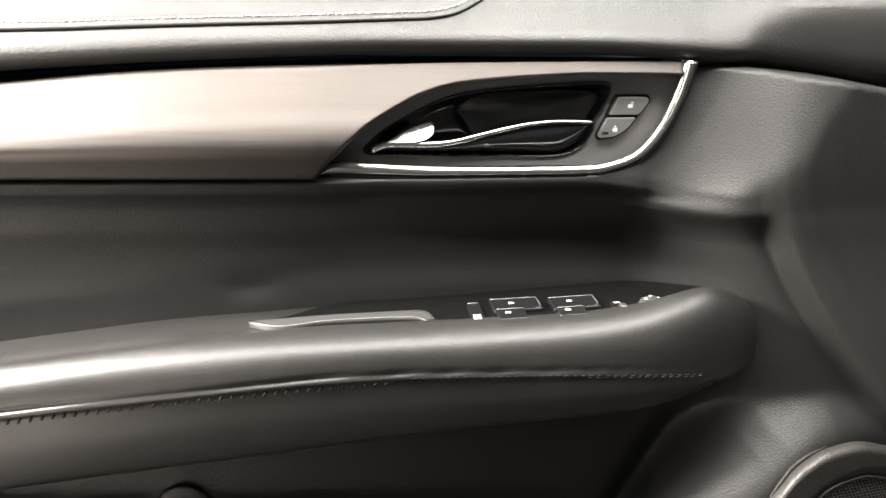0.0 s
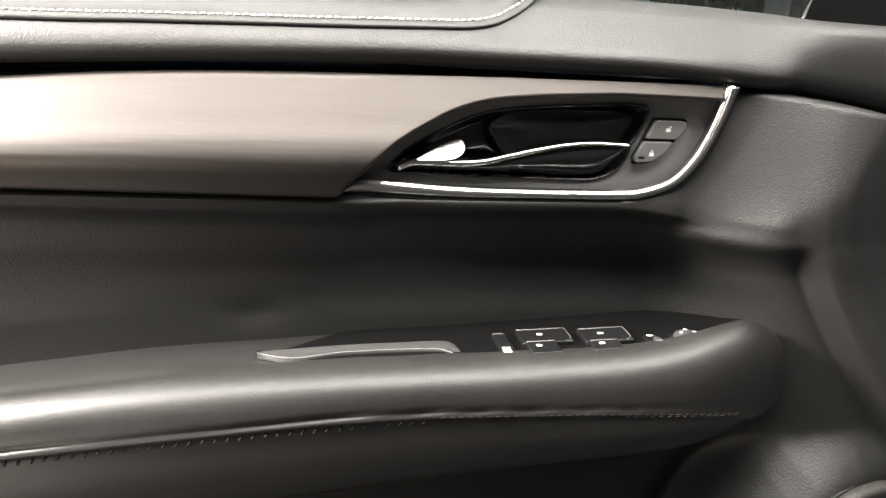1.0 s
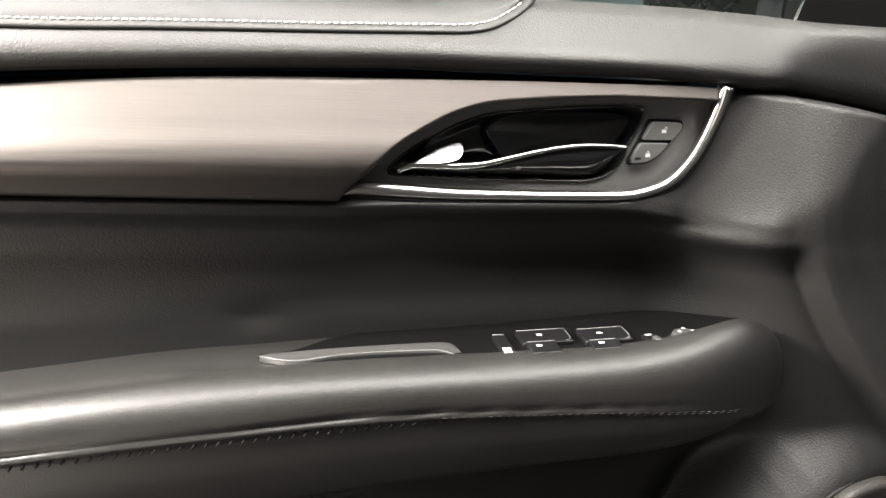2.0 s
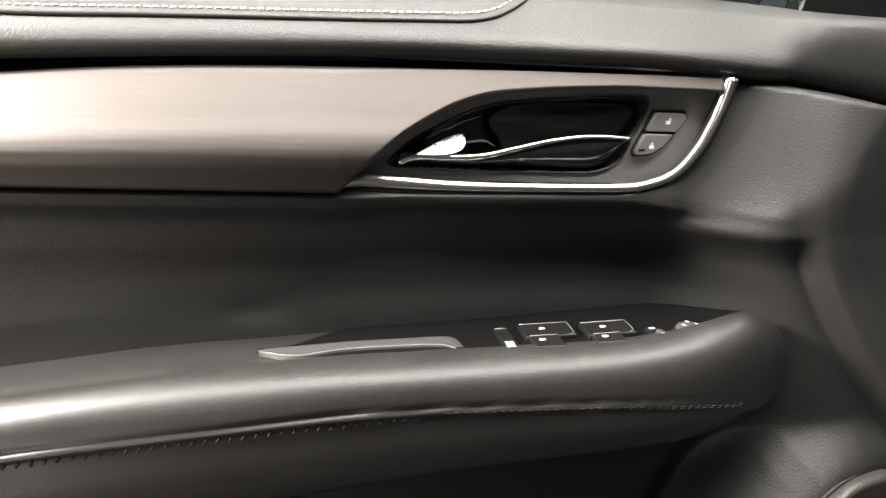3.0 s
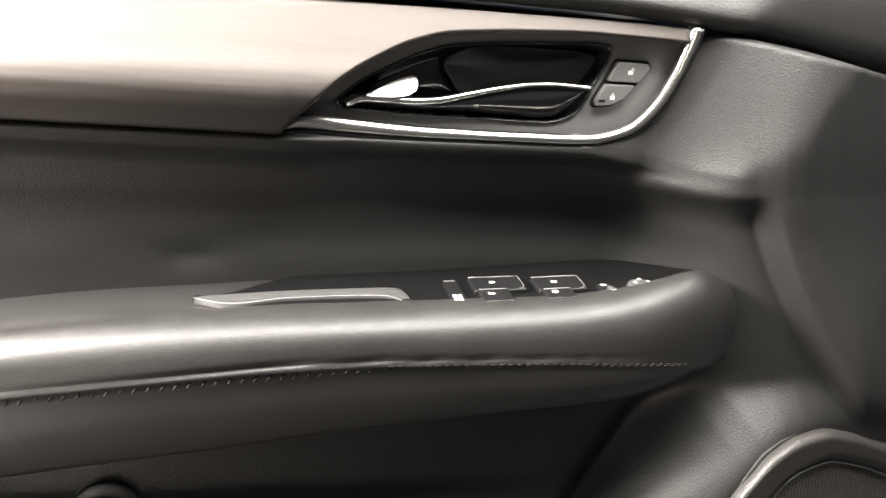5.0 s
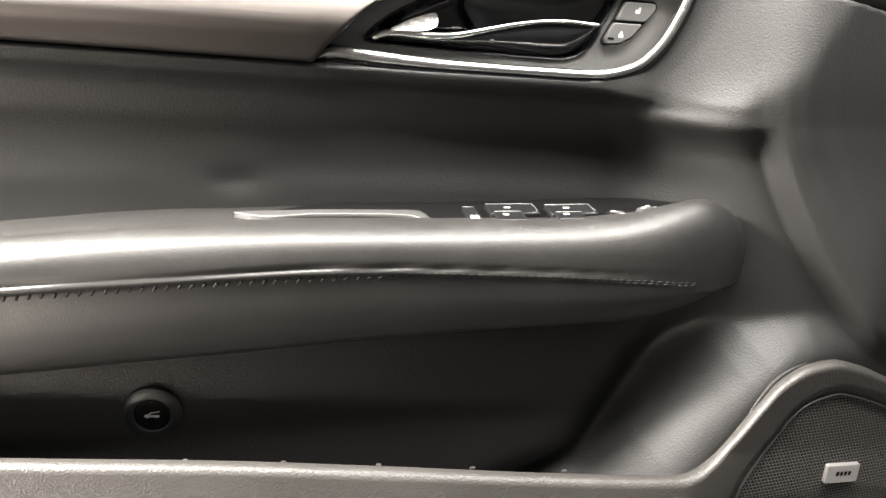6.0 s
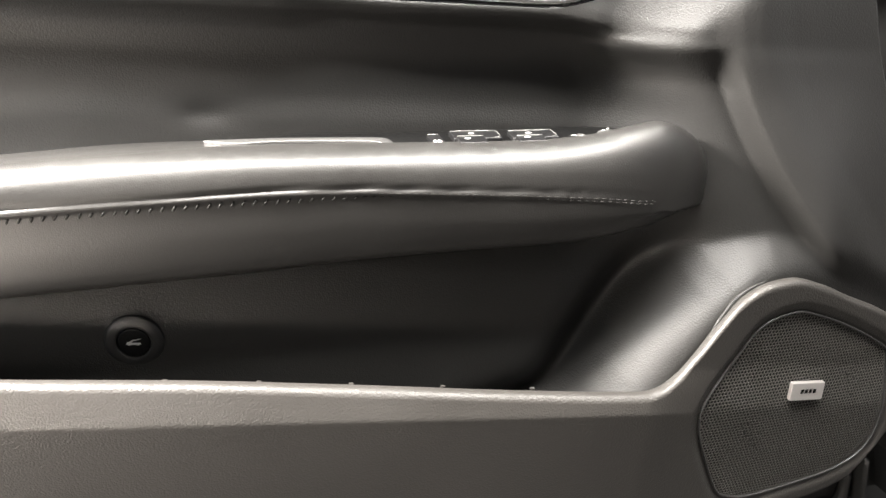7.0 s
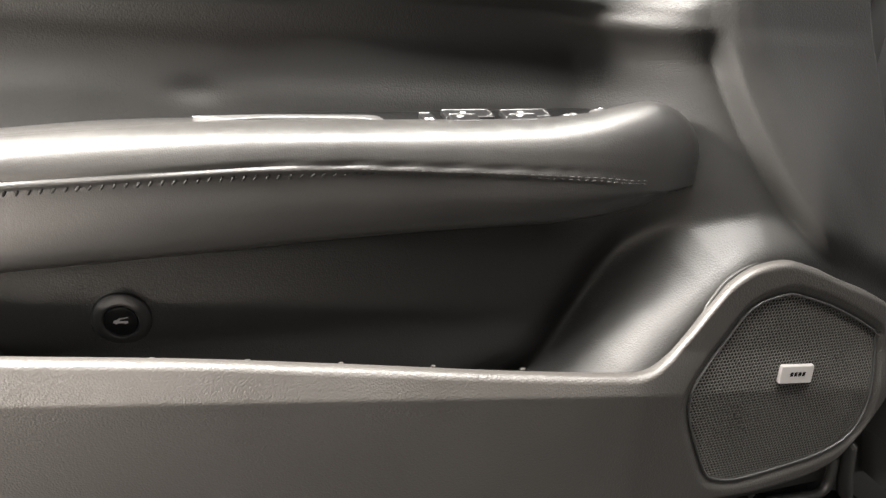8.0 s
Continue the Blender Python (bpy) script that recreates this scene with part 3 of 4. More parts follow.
UP = soft_corners(((0.2108, 0.8343), (0.2329, 0.8344), (0.2346, 0.8308), (0.2275, 0.8215), (0.2052, 0.8212)), 0.0022)
DOWN = soft_corners(((0.2042, 0.8198), (0.2262, 0.8201), (0.2195, 0.8111), (0.2111, 0.8061), (0.2000, 0.8048), (0.1984, 0.8076)), 0.0022)
for outline, where, shackle in ((UP, (0.2203, 0.8288), 0.35), (DOWN, (0.2105, 0.8120), 0.0)):
    button = part("lock_button", slab("lock_button", offset(anticlockwise(outline), 0.0003), on_bezel(0.0008), 0.0040, SATIN, 0.0006), door, "dark grey lock button with padlock mark")
    part("icon", padlock(*where, 0.0034, shackle), button, "white padlock mark")
part("status_lamp", slab("status_lamp", [(0.2012, 0.8080), (0.2058, 0.8080), (0.2058, 0.8096), (0.2012, 0.8096)], on_bezel(0.0045), 0.0006, GLOSS, 0.0002), button, "dark status lamp lens")

# armrest
STITCH = spline((-0.5, 0.605), (-0.30, 0.625), (-0.19, 0.639), (-0.12, 0.6465), (-0.06, 0.6525), (0.005, 0.6582), (0.07, 0.661), (0.145, 0.6612), (0.22, 0.660), (0.27, 0.6565), (0.333, 0.656))
UNDER = spline((-0.5, 0.540), (-0.30, 0.560), (-0.172, 0.577), (-0.10, 0.586), (-0.026, 0.595), (0.05, 0.605), (0.129, 0.6135), (0.21, 0.621), (0.26, 0.630), (0.290, 0.638), (0.312, 0.645), (0.333, 0.654))
xs = np.concatenate([np.linspace(-0.5, 0.19, 110), 0.19 + 0.150 * np.sin(np.linspace(0.02, math.pi / 2, 60))])
rows = []
for x in xs:
    g_ = math.sqrt(max(1 - max((x - 0.19) / 0.1505, 0) ** 2.6, 0.0))
    zr, zt, zu, zp, yb = (float(s(x)) for s in (RIDGE, STITCH, UNDER, PLATE_Z, PLATE_BACK))
    zp = min(zp, zr - 0.002)
    run_ = 0.03 - yb
    p = [(0.03, zp - 0.004), (yb + 0.6 * run_, zp - 0.003), (yb + 0.2 * run_, zp - 0.002), (yb - 0.001, zp - 0.001)]
    p += [(-0.0405, min(zp, zr - 0.003)), (-0.0425, zr - 0.0016)]
    bend = np.array([(-0.0455, zr), (-0.0600, zr + 0.0002), (-0.0715, zr - 0.0055), (-0.0738, zt + 0.008)])
    for t in (0.0, 0.22, 0.44, 0.66, 0.86):
        p.append(tuple(bend[0] * (1 - t) ** 3 + 3 * bend[1] * t * (1 - t) ** 2 + 3 * bend[2] * t * t * (1 - t) + bend[3] * t**3))
    p += [(-0.0740, zt + 0.0056), (-0.0742, zt + 0.0026), (-0.0738, zt + 0.0009), (-0.0724, zt), (-0.0750, zt - 0.0005), (-0.0766, zt - 0.0018), (-0.0758, zt - 0.0036), (-0.0738, zt - 0.0048), (-0.0743, zt - 0.0066), (-0.0742, zt - 0.013), (-0.0735, 0.5 * (zt + zu)), (-0.070, zu + 0.010), (-0.064, zu + 0.002), (-0.055, zu), (-0.02, zu - 0.004), (0.02, zu - 0.004)]
    p = np.array(p)
    # behind the switch panel the top runs level back to the door
    rear = [(0.03, zr - 0.0030), (0.012, zr - 0.0032), (-0.004, zr - 0.0032), (-0.020, zr - 0.0028), (-0.030, zr - 0.0022), (-0.038, zr - 0.0019), (-0.0465, zr - 0.0028)]
    p[:7] += (np.array(rear) - p[:7]) * float(smooth(-0.04, -0.13, x))
    p[11:20, 0] = -0.0740 + (p[11:20, 0] + 0.0740) * (1 - 0.35 * float(smooth(-0.05, 0.20, x))) * (1 - 0.85 * float(smooth(0.16, 0.28, x)))
    p[:, 0] = 0.03 + (p[:, 0] - 0.03) * (g_ if x > 0.19 else 1)
    q = through_points(np.array(p), 90)
    rows.append([(x, y, z) for y, z in q])
armrest = part("armrest", sheet("armrest", rows, LEATHER), door, "black leather armrest with a long stitched seam")
def seam_y(x, y):
    """Depth y of the seam, drawn in where the armrest rounds off at its front end."""
    g_ = math.sqrt(max(1 - max((x - 0.19) / 0.1505, 0) ** 2.6, 0.0))
    return 0.03 + (y - 0.03) * (g_ if x > 0.19 else 1)


blobs = []
s_x = -0.48
while s_x < 0.262:
    wide_end = 1 - float(smooth(0.0, 0.10, s_x))
    zt, slant = float(STITCH(s_x)), random.uniform(-0.0005, 0.0005)
    # lower row: slanting stitches that turn into a fine line towards the front
    a_ = (s_x + 0.0036 - 0.0012 * wide_end, seam_y(s_x, -0.0741), zt - 0.0046)
    b_ = (s_x + slant * wide_end, seam_y(s_x, -0.0744), zt - 0.0046 - 0.0040 * wide_end)
    blobs.append(thread(a_, b_, (0, -1, 0), 0.00034 + 0.00046 * wide_end))
    if s_x > 0.06:
        blobs.append(thread((s_x, seam_y(s_x, -0.0764), zt - 0.0020), (s_x + 0.0036, seam_y(s_x, -0.0764), zt - 0.0020), (0, -1, 0), 0.00024))
    s_x += 0.0072 if s_x < 0.05 else 0.0056
part("stitching", islands("stitching", blobs, DARKTHREAD), armrest, "grey double stitching")

# switch panel lying in the armrest
xs = np.linspace(-0.050, 0.300, 140)
rows = []
for x in xs:
    z = float(PLATE_Z(x)) + 0.0008
    edge_y = float(PLATE_BACK(x))
    back = edge_y + 0.003 + (float(panel_y(x, z)) - edge_y) * float(smooth(-0.045, 0.02, x))
    front = -0.052 + 0.045 * smooth(0.26, 0.305, x)
    front = back - 0.003 + (front - back + 0.003) * float(smooth(-0.060, -0.005, x))
    front = min(front, back - 0.0015)
    rows.append([(x, y, z - 0.0016 * (1 - min(1, 6 * min(t, 1 - t)))) for t, y in zip(np.linspace(0, 1, 14), np.linspace(back, front, 14))])
part("switch_panel", sheet("switch_panel", rows, MATT), door, "satin black switch panel")


def on_plate(lift):
    return lambda u, v, h: (u, v, float(PLATE_Z(u)) + lift + h)


far = through_points(((-0.0499, -0.0314), (-0.0388, -0.0285), (-0.0104, -0.0262), (0.041, -0.0238), (0.0690, -0.0230), (0.0770, -0.0275), (0.0815, -0.039), (0.0835, -0.0475)), 70)
near = through_points(((-0.0490, -0.0332), (-0.0253, -0.0424), (0.0042, -0.0373), (0.0402, -0.0355), (0.0640, -0.0360), (0.0725, -0.0384), (0.0775, -0.0425), (0.0812, -0.0485)), 70)
rows = []
for k, (p, q) in enumerate(zip(far, near)):
    r = []
    drop = 0.003 * smooth(0.82, 1.0, k / 69)
    for t, h in ((-0.02, -0.001), (0, 0.0012), (0.08, 0.0018), (0.5, 0.0014), (0.80, 0.0012), (0.90, 0.0020), (0.97, 0.0019), (1.0, 0.0012), (1.0, -0.002)):
        x, y = p * (1 - t) + q * t
        r.append((x, y, float(PLATE_Z(x)) + 0.0010 + h - drop))
    rows.append(r)
part("grip_trim", sheet("grip_trim", rows, SILVER), door, "silver satin strip in the grip recess")


def rounded(u0, v0, u1, v1, skew, r, n=5):
    """A rounded rectangle, sheared along u by skew from the far to the near side."""
    pts = []
    for cu, cv, a0 in ((u1 - r, v1 - r, 0), (u0 + r, v1 - r, 90), (u0 + r, v0 + r, 180), (u1 - r, v0 + r, 270)):
        for k in range(n):
            q = radians(a0 + 90 * k / (n - 1))
            u, v = cu + r * math.cos(q), cv + r * math.sin(q)
            pts.append((u + skew * (v1 - v), v))
    return pts


def window_mark(u, v, s):
    """A small car window with a line, as printed on the keys."""
    pts = [(u - s, v - 0.5 * s), (u + 0.7 * s, v - 0.5 * s), (u + s, v + 0.1 * s), (u + 0.3 * s, v + 0.6 * s), (u - s, v + 0.6 * s)]
    return [(x, y) for x, y in pts]


for u0, u1, v0, v1 in ((0.1207, 0.1555, -0.0345, -0.0168), (0.1235, 0.1435, -0.0500, -0.0360), (0.1630, 0.1960, -0.0378, -0.0203), (0.1655, 0.1850, -0.0500, -0.0393)):
    back_row = v1 > -0.03

    def tilt(u, v, h, v1=v1, v0=v0, u1=u1, u0=u0):
        lift = 0.0005 + 0.0020 * (v - v0) / (v1 - v0)
        return (u, v, float(PLATE_Z(u)) + lift + h)

    key = part("window_switch", slab("window_switch", rounded(u0, v0, u1, v1, 0.12, 0.0010), tilt, 0.0034, KEY, 0.0008), door, "black window switch with a white mark")
    c = ((u0 + u1) / 2 - 0.002, (v0 + v1) / 2 + 0.001)
    me = islands("icon", [([tilt(x, y, 0.0037) for x, y in window_mark(*c, 0.0021)], [(0, 1, 2, 3, 4)])], WHITE)
    part("icon", me, key, "white window mark")
    bar = [np.array(tilt(u, v1 - 0.0006, 0.0034)) for u in np.linspace(u0 + 0.0008, u1 - 0.0006, 8)]
    part("key_edge", sweep("key_edge", bar, 0.00042, 0.00035, EDGE, 8, out=(0, 0, 1)), key, "bright edge line")
    if back_row:
        v = v1 - v0
        bend = [np.array(tilt(u1 + 0.12 * d * v - q, v1 - d * v, 0.0033)) for d, q in ((0.06, 0.0006), (0.4, 0.0006), (0.7, 0.0008), (0.86, 0.0022), (0.95, 0.0052))]
        part("key_edge", sweep("key_edge", through_points(bend, 18), 0.00034, 0.0003, EDGE, 8, out=(0, 0, 1)), key, "bright edge line")

key = part("window_lock_switch", slab("window_lock_switch", rounded(0.1045, -0.0500, 0.1137, -0.0168, 0.06, 0.0015), on_plate(0.0006), 0.0030, KEY, 0.0007), door, "narrow black window lock switch")
bar = [np.array(on_plate(0)(u, -0.0174, 0.0037)) for u in np.linspace(0.1052, 0.1130, 5)]
part("key_edge", sweep("key_edge", bar, 0.0005, 0.0004, EDGE, 8, out=(0, 0, 1)), key)
marks = []
for k in range(3):
    for j in range(2):
        u, v = 0.1070 + 0.0032 * j, -0.0410 - 0.0030 * k
        marks.append(([on_plate(0.0038)(*q, 0) for q in ((u, v), (u + 0.0024, v), (u + 0.0024, v + 0.002), (u, v + 0.002))], [(0, 1, 2, 3)]))
part("icon", islands("icon", marks, WHITE), key, "white printed mark")

sel = part("mirror_selector", slab("mirror_selector", rounded(0.2065, -0.0475, 0.2155, -0.0300, 0.1, 0.0018), on_plate(0.0006), 0.0022, KEY, 0.0006), door, "small black mirror selector")
part("toggle", slab("toggle", rounded(0.2095, -0.0465, 0.2140, -0.0400, 0.1, 0.0012), on_plate(0.002), 0.0040, SILVER, 0.0010), sel, "pale toggle")
part("icon", islands("icon", [([on_plate(0.0033)(*q, 0) for q in ((0.2085, -0.0335), (0.2128, -0.0335), (0.2128, -0.0315), (0.2085, -0.0315))], [(0, 1, 2, 3)])], WHITE), sel)

circle = lambda u, v, r, n=32: [(u + r * math.cos(q), v + r * math.sin(q)) for q in np.linspace(0, 2 * math.pi, n, endpoint=False)]
knob = part("mirror_knob", slab("mirror_knob", circle(0.2335, -0.0405, 0.0112), on_plate(0.0005), 0.0020, KEY, 0.0008), door, "round mirror adjuster knob")
part("cap", slab("cap", circle(0.2335, -0.0405, 0.0090), on_plate(0.002), 0.0048, SILVER, 0.0022, 0.0006), knob, "pale domed cap")
arrows = []
for k in range(4):
    q = k * math.pi / 2
    pts = [(0.2335 + 0.0058 * math.cos(q + a) * s, -0.0405 + 0.0058 * math.sin(q + a) * s) for a, s in ((0, 1.1), (0.45, 0.75), (-0.45, 0.75))]
    arrows.append(([on_plate(0.0078)(*p, 0) for p in pts], [(0, 1, 2)]))
part("icon", islands("icon", arrows, WHITE), knob, "white arrow marks")

# pocket front with the loudspeaker pod
FOOT = spline((-0.5, 0.33), (0.25, 0.352), (0.346, 0.386), (0.40, 0.3845), (0.447, 0.388), (0.488, 0.3995), (0.507, 0.42), (0.523, 0.45), (0.529, 0.467), (0.538, 0.497))


FOLD = spline((-0.5, 0.500), (0.25, 0.500), (0.304, 0.4960), (0.358, 0.4905), (0.478, 0.4765), (0.56, 0.470))


def front_y(x, z):
    """Face of the pocket and pod: leans back above a long fold and a little below it."""
    x, z = np.asarray(x, float), np.asarray(z, float)
    fold = 0.40 + 0.60 * smooth(0.33, 0.24, x)
    up = z - FOLD(x)
    return FRONT(x) + fold * (0.30 * np.clip(up, 0, 0.035) + 0.06 * np.clip(-up, 0, 0.16))


CONE = through_points(((0.390, 0.5690), (0.362, 0.5605), (0.343, 0.5340), (0.322, 0.5020), (0.3190, 0.4850), (0.325, 0.4630), (0.349, 0.4150), (0.364, 0.4040), (0.387, 0.4000), (0.430, 0.4040), (0.470, 0.4105), (0.498, 0.4240), (0.509, 0.4480), (0.507, 0.4830), (0.500, 0.5170), (0.492, 0.5290), (0.449, 0.5510), (0.410, 0.5655)), 160, True)
xs = np.concatenate([np.linspace(-0.5, 0.25, 60), np.linspace(0.253, 0.537, 190)])
rows = []
for x in xs:
    hi, lo = float(LIP(x)), float(FOOT(x))
    hi = max(hi, lo + 0.004)
    yt = float(front_y(x, hi))
    r = [(x, yt + 0.012, hi - 0.035), (x, yt + 0.011, hi - 0.006), (x, yt + 0.0100, hi - 0.0010), (x, yt + 0.0085, hi), (x, yt + 0.0035, hi - 0.0001), (x, yt + 0.0012, hi - 0.0012)]
    for z in np.linspace(hi - 0.0035 if hi - lo > 0.02 else hi - 0.002, lo, 110):
        r.append((x, float(front_y(x, z)), z))
    r += [(x, float(front_y(x, lo)) + 0.003, lo - 0.002), (x, 0.02, lo - 0.003)]
    rows.append(r)
g = np.array(rows)
dist = inside_distance(CONE, g[..., 0], g[..., 2])
hole = (dist[:-1, :-1] > 0.001) & (dist[1:, 1:] > 0.001)
hole[:, :7] = False
hole[:, -2:] = False
g[..., 1] += np.where(g[..., 1] < -0.02, 0.0035 * smooth(-0.010, 0.0, dist), 0)
pocket = part("map_pocket", sheet("map_pocket", g, HARD, keep=np.pad(~hole, ((0, 1), (0, 1)))), door, "coarse-grained dark grey plastic map pocket")
ring = np.stack([CONE[:, 0], front_y(CONE[:, 0], CONE[:, 1]) + 0.0025, CONE[:, 1]], 1)
part("grille_rim", sweep("grille_rim", ring, 0.0009, 0.0012, PLASTIC, 8, closed=True), pocket, "thin black rim")
groove = through_points(((0.3165, 0.5433), (0.3215, 0.5572), (0.3288, 0.5698), (0.3383, 0.5818), (0.3500, 0.5897), (0.3620, 0.5945)), 50)
p3 = np.stack([groove[:, 0], panel_y(groove[:, 0], groove[:, 1]) + 0.0002, groove[:, 1]], 1)
part("pod_bead", sweep("pod_bead", p3, 0.0020 * np.sin(np.linspace(0.05, 3.09, 50)) ** 0.7 + 0.0002, 0.0016 * np.sin(np.linspace(0.05, 3.09, 50)) ** 0.7 + 0.0001, SOFT, 12), pocket, "raised bead beside the loudspeaker")
for x in (-0.075, -0.012, 0.052, 0.118, 0.185):
    z = float(LIP(x))
    part("lip_clip", box("lip_clip", (x - 0.0018, -0.0830, z - 0.003), (x + 0.0018, -0.0805, z - 0.0009), HARD, 0.0004), pocket)

# perforated loudspeaker grille
pitch = 0.0031
cells_v, cells_f = [], []
hexa = [(math.cos(q), math.sin(q)) for q in np.arange(6) * math.pi / 3 + math.pi / 6]
row = 0
zc = 0.398
while zc < 0.571:
    xc = 0.318 + (pitch / 2 if row % 2 else 0)
    while xc < 0.512:
        if inside_distance(CONE, np.array([xc]), np.array([zc]))[0] > -0.0002:
            k = len(cells_v)
            for r, back in ((0.5774 * pitch, 0.0), (0.435 * pitch, 0.0), (0.425 * pitch, 0.0004)):
                for cx, cz in hexa:
                    x, z = xc + r * cx, zc + r * cz
                    cells_v.append((x, float(front_y(x, z)) + 0.0030 + back - 0.00012 * (r < 0.45 * pitch and back == 0), z))
            for j in range(6):
                m_ = (j + 1) % 6
                cells_f += [(k + j, k + m_, k + 6 + m_, k + 6 + j), (k + 6 + j, k + 6 + m_, k + 12 + m_, k + 12 + j)]
        xc += pitch
    zc += pitch * 0.866
    row += 1
speaker = part("speaker_grille", mesh_from("speaker_grille", cells_v, cells_f, GRILLE, True), door, "dark perforated metal loudspeaker grille")
back = [(x, float(FRONT(x)) + 0.011, z) for x, z in offset(anticlockwise(CONE), -0.004)]
part("speaker_cloth", mesh_from("speaker_cloth", back, [tuple(range(len(back)))], MATT), speaker, "black cloth behind the grille")


def on_grille(u, v, h):
    return (u, float(front_y(u, v)) + 0.003 - h, v)


plate = [(u - 0.08 * (0.507 - v), v - 0.10 * (u - 0.401)) for u, v in rounded(0.4015, 0.4925, 0.4355, 0.5075, 0.0, 0.0012)]
badge = part("badge", slab("badge", plate, on_grille, 0.0035, BADGE, 0.0006), door, "small silver badge on the grille")
marks = []
for k in range(4):
    u = 0.4105 + 0.0042 * k
    v = 0.4985 - 0.10 * (u - 0.401)
    marks.append(([on_grille(*q, 0.0037) for q in ((u, v), (u + 0.0032, v), (u + 0.0037, v + 0.0034), (u + 0.0005, v + 0.0034))], [(0, 1, 2, 3)]))
part("mark", islands("mark", marks, MATT), badge, "dark bars")

# tailgate release button on the pocket's back wall
bx, bz = -0.1068, 0.5315
by = float(panel_y(bx, bz))
prof = ((0.0212, 0.001), (0.0212, -0.0008), (0.0204, -0.0018), (0.0175, -0.0027), (0.0145, -0.0031), (0.0128, -0.0031), (0.0122, -0.0025), (0.0120, 0.001))
ang = np.linspace(0, 2 * math.pi, 56, endpoint=False)
rows = [[(bx + r * math.cos(q), by + h, bz + r * math.sin(q)) for r, h in prof] for q in ang]
release = part("release_button", sheet("release_button", rows + rows[:1], PLASTIC), door, "round black tailgate release button")
cap = part("button_cap", slab("button_cap", circle(bx, bz, 0.0117, 40), lambda u, v, h: (u, by + 0.0008 - h, v), 0.0036, KEY, 0.0009), release, "black push cap")
ic = [(-0.0055, -0.0010), (-0.0045, 0.0008), (-0.0025, 0.0012), (-0.0008, 0.0026), (0.0028, 0.0031), (0.0052, 0.0038), (0.0054, 0.0032), (0.0030, 0.0024), (-0.0002, 0.0018), (-0.0012, 0.0004), (0.0048, 0.0004), (0.0052, -0.0010), (0.0040, -0.0012), (0.0032, -0.0022), (0.0022, -0.0012), (-0.0022, -0.0014), (-0.0032, -0.0024), (-0.0042, -0.0014)]
n = len(ic)
part("icon", mesh_from("icon", [(bx + u, by - 0.0030, bz + v) for u, v in ic], [tuple(range(n))[::-1]], WHITE), release, "white car mark with raised tailgate")

# ---------------------------------------------------------------- round the door
glass_m = bpy.data.materials.new("window_glass")
glass_m.use_nodes = True
gb = glass_m.node_tree.nodes["Principled BSDF"]
gb.inputs["Transmission Weight"].default_value, gb.inputs["Roughness"].default_value, gb.inputs["IOR"].default_value = 1.0, 0.0, 1.45
gb.inputs["Base Color"].default_value = (0.80, 0.90, 0.84, 1)
pane = mesh_from("window_1", [(-0.5, 0.055, 0.88), (0.330, 0.055, 0.88), (0.300, -0.06, 1.05), (0.1, -0.16, 1.32), (-0.5, -0.16, 1.32), (-0.5, 0.059, 0.88), (0.330, 0.059, 0.88), (0.300, -0.056, 1.05), (0.1, -0.156, 1.32), (-0.5, -0.156, 1.32)], [(0, 1, 2, 3, 4), (9, 8, 7, 6, 5), (0, 5, 6, 1), (1, 6, 7, 2), (2, 7, 8, 3), (3, 8, 9, 4), (4, 9, 5, 0)], glass_m, True)
ob = tagged(new("window_1", pane), "clear side window glass above the door pad", "window", kind="structure")
ob.visible_shadow = False


def setting(name, me, label, category):
    return tagged(new(name, me), label, category, kind="structure")


post = box("trim", (0.312, 0.046, 0.88), (0.321, 0.072, 1.10), GLOSS, 0.003)
setting("trim", post, "black window post at the quarter pane", "trim")
setting("trim_1", box("trim_1", (0.324, 0.044, 0.87), (0.62, 0.07, 1.15), MATT, 0.006), "dark grey mirror triangle cover", "trim")
# cabin shell with its openings
setting("floor", box("floor", (-1.1, -1.55, 0.22), (1.4, 0.06, 0.27), CARPET, 0.0), "black carpet on the cabin floor", "floor")
setting("ceiling", box("ceiling", (-1.1, -0.13, 1.36), (1, 0.02, 1.40), LINING, 0.0), "dark grey cloth roof lining", "ceiling")
setting("ceiling_1", box("ceiling_1", (-1.1, -1.55, 1.36), (1, -0.37, 1.40), LINING, 0.0), "dark grey cloth roof lining", "ceiling")
setting("ceiling_2", box("ceiling_2", (-1.1, -0.37, 1.36), (-0.67, -0.13, 1.40), LINING, 0.0), "dark grey cloth roof lining", "ceiling")
setting("ceiling_3", box("ceiling_3", (0.57, -0.37, 1.36), (1, -0.13, 1.40), LINING, 0.0), "dark grey cloth roof lining", "ceiling")
setting("wall_far", box("wall_far", (-1.1, -1.55, 0.25), (1.4, -1.50, 0.92), DARKLINING, 0.0), "dark lower wall of the far side", "wall")
setting("wall_far_1", box("wall_far_1", (-1.1, -1.55, 1.28), (1.4, -1.50, 1.38), LINING, 0.0), "roof rail above the far windows", "wall")
# unseen wall added across the far windows to keep their skylight off the door
setting("wall_far_2", box("wall_far_2", (-0.42, -1.55, 0.92), (1.4, -1.50, 1.28), DARKLINING, 0.0), "added dark wall blocking skylight at the far windows", "wall")
setting("wall_back", box("wall_back", (-0.87, -1.55, 0.25), (-0.82, 0.05, 0.35), DARKLINING, 0.0), "dark wall closing the cabin behind", "wall")
setting("wall_back_1", box("wall_back_1", (-0.87, -1.55, 1.29), (-0.82, 0.05, 1.38), DARKLINING, 0.0), "dark wall above the rear opening", "wall")
setting("wall_back_2", box("wall_back_2", (-0.87, -1.55, 0.35), (-0.82, -0.95, 1.29), DARKLINING, 0.0), "dark wall beside the rear opening", "wall")
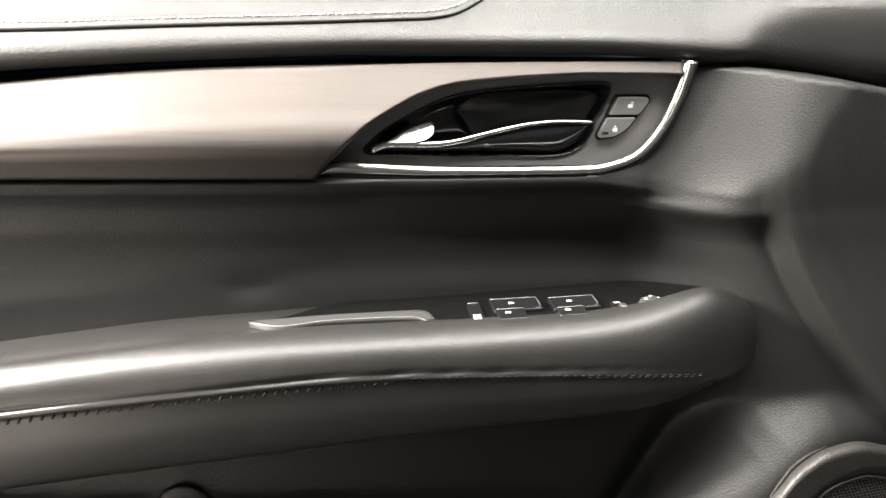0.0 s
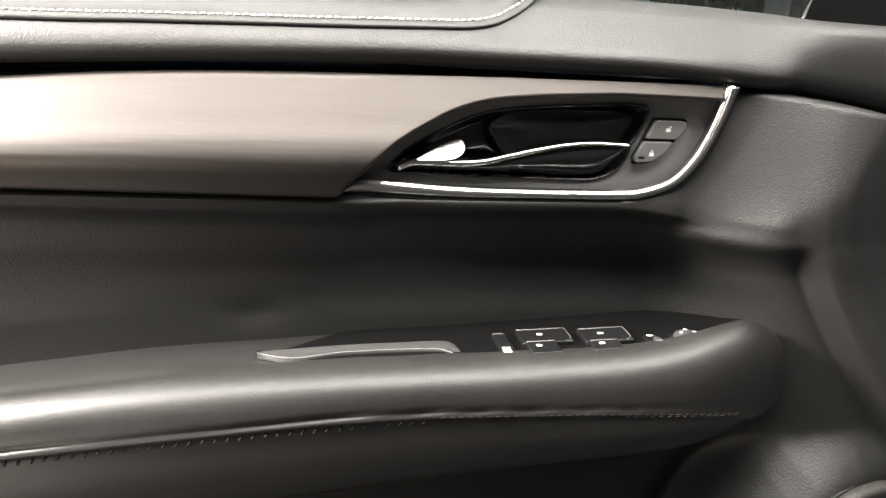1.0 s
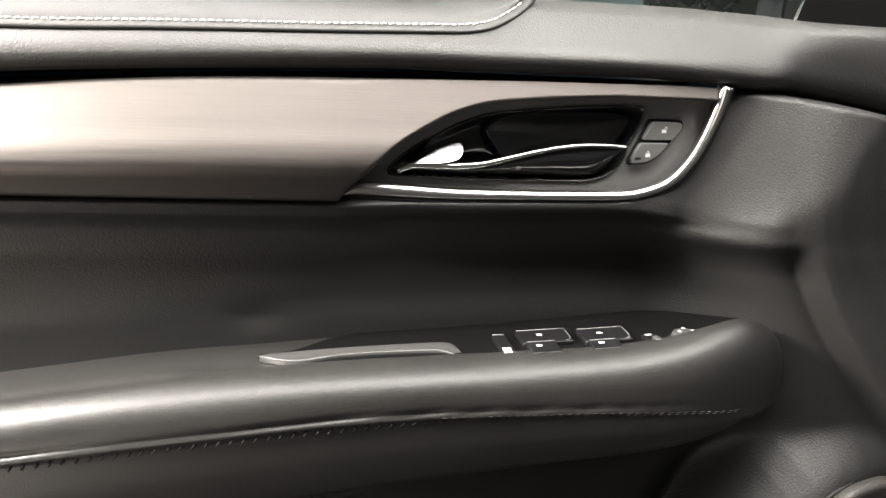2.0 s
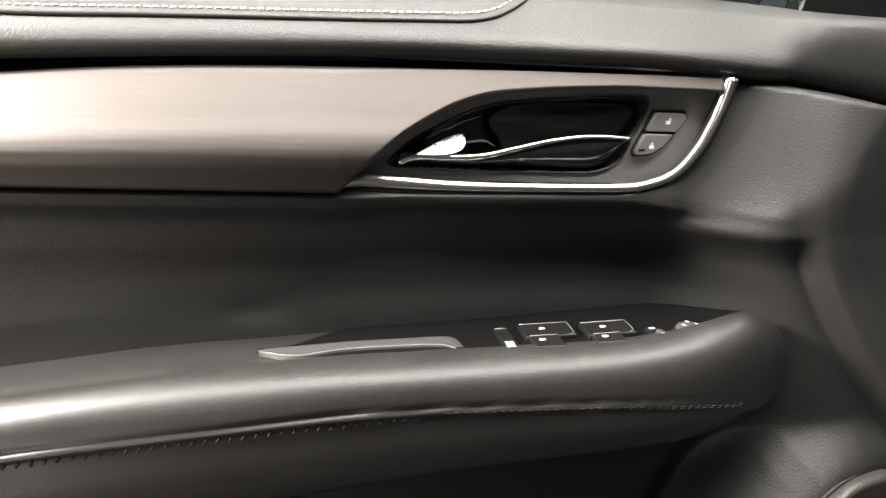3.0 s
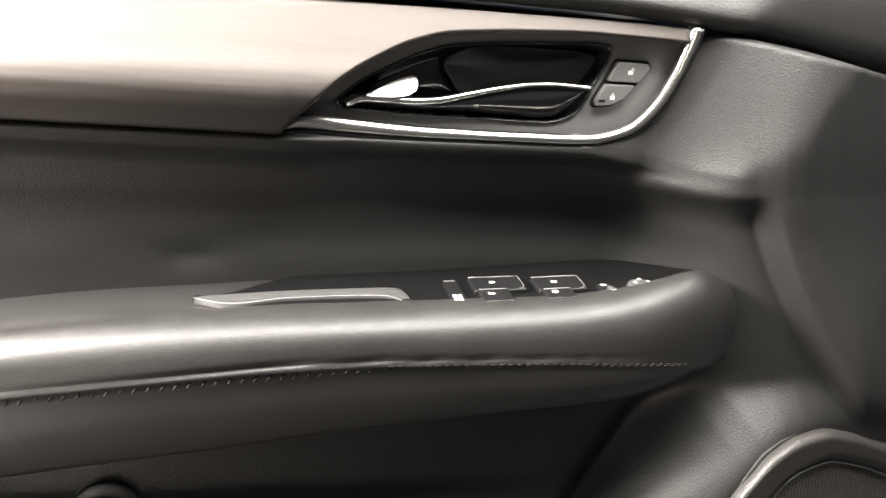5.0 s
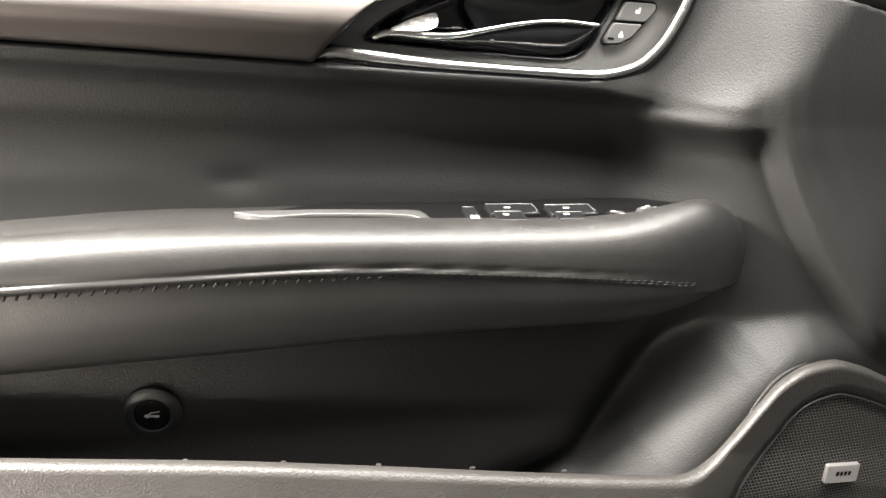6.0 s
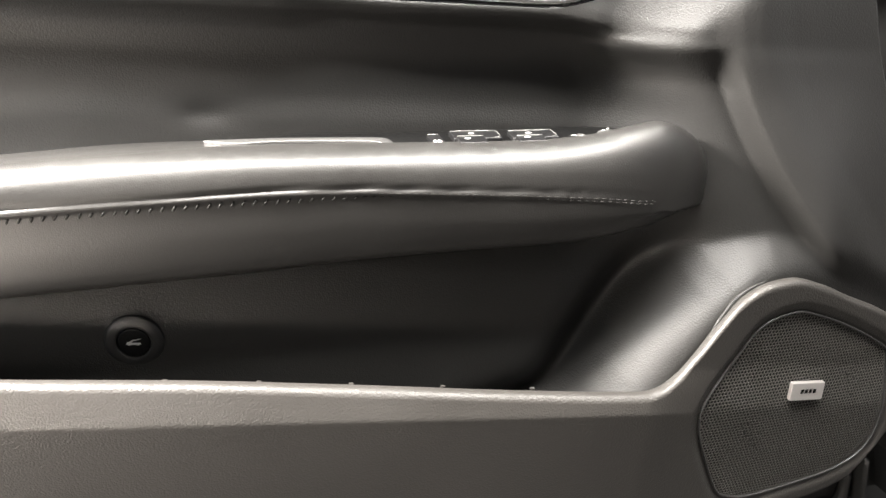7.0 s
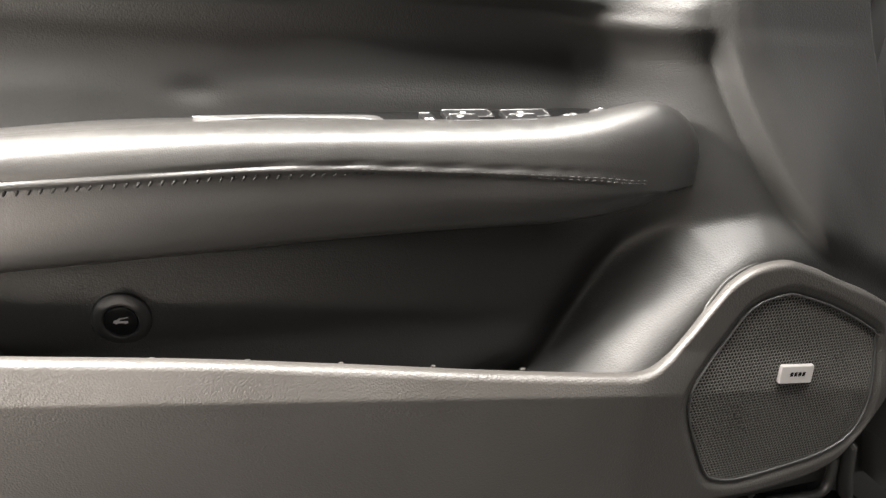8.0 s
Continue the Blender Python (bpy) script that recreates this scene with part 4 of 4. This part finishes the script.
setting("wall_back_3", box("wall_back_3", (-0.87, -0.05, 0.35), (-0.82, 0.05, 1.29), DARKLINING, 0.0), "dark wall beside the rear opening", "wall")
setting("wall_front", box("wall_front", (1.35, -1.55, 0.25), (1.40, 0.05, 0.92), DARKLINING, 0.0), "dark bulkhead under the windscreen", "wall")
setting("wall_door_back", box("wall_door_back", (-1.1, 0.0, 0.25), (-0.5, 0.05, 1.38), DARKLINING, 0.0), "dark side wall behind the door", "wall")
setting("wall_foot", box("wall_foot", (0.50, 0.035, 0.25), (1.38, 0.08, 0.92), PLASTIC, 0.0), "dark grey plastic side of the footwell", "wall")
setting("wall_door_skin", box("wall_door_skin", (-0.5, 0.06, 0.25), (0.60, 0.10, 0.86), DARKLINING, 0.0), "dark metal skin behind the door panel", "wall")
# dark fittings low in the footwell
strut = through_points(((0.541, 0.0, 0.362), (0.5425, 0.0, 0.338), (0.538, 0.0, 0.3215), (0.520, 0.0, 0.3145), (0.48, 0.0, 0.310)), 40)
bracket = tagged(new("footwell_bracket", sweep("footwell_bracket", strut, 0.0045, 0.006, PLASTIC, 12)), "dark grey plastic bracket low beside the door", "bracket")
blade = [np.array(p) for p in ((0.546, -0.005, 0.385), (0.553, -0.005, 0.345), (0.566, -0.005, 0.300), (0.572, -0.005, 0.268))]
part("upright", sweep("upright", through_points(blade, 24), 0.0035, 0.012, PLASTIC, 10), bracket, "slim dark upright")
part("foot", box("foot", (0.470, -0.012, 0.268), (0.580, 0.012, 0.314), MATT, 0.004), bracket)
# ground and greenery outside
setting("ground", mesh_from("ground", [(-60, -60, 0), (60, -60, 0), (60, 60, 0), (-60, 60, 0)], [(0, 1, 2, 3)], ASPHALT, True), "grey asphalt outside the car", "ground")
rng = np.random.default_rng(4)
vs, fs = [], []
for k in range(9000):
    c = np.array([rng.uniform(2.85, 9), rng.uniform(5.3, 6.4), 0])
    c[2] = rng.uniform(0.0, 1.0) ** 0.8 * (2.2 + 0.5 * math.sin(c[0] * 1.7) + 0.3 * math.sin(c[0] * 4.1))
    a, b = rng.normal(size=3), rng.normal(size=3)
    a /= np.linalg.norm(a)
    b = np.cross(a, b)
    b /= np.linalg.norm(b)
    s = rng.uniform(0.06, 0.13)
    j = len(vs)
    vs += [c + a * s, c + b * s * 0.5, c - a * s, c - b * s * 0.5]
    fs.append((j, j + 1, j + 2, j + 3))
tagged(new("hedge", mesh_from("hedge", vs, fs, LEAF, True)), "dark green leafy hedge beyond the window", "hedge", kind="stuff")
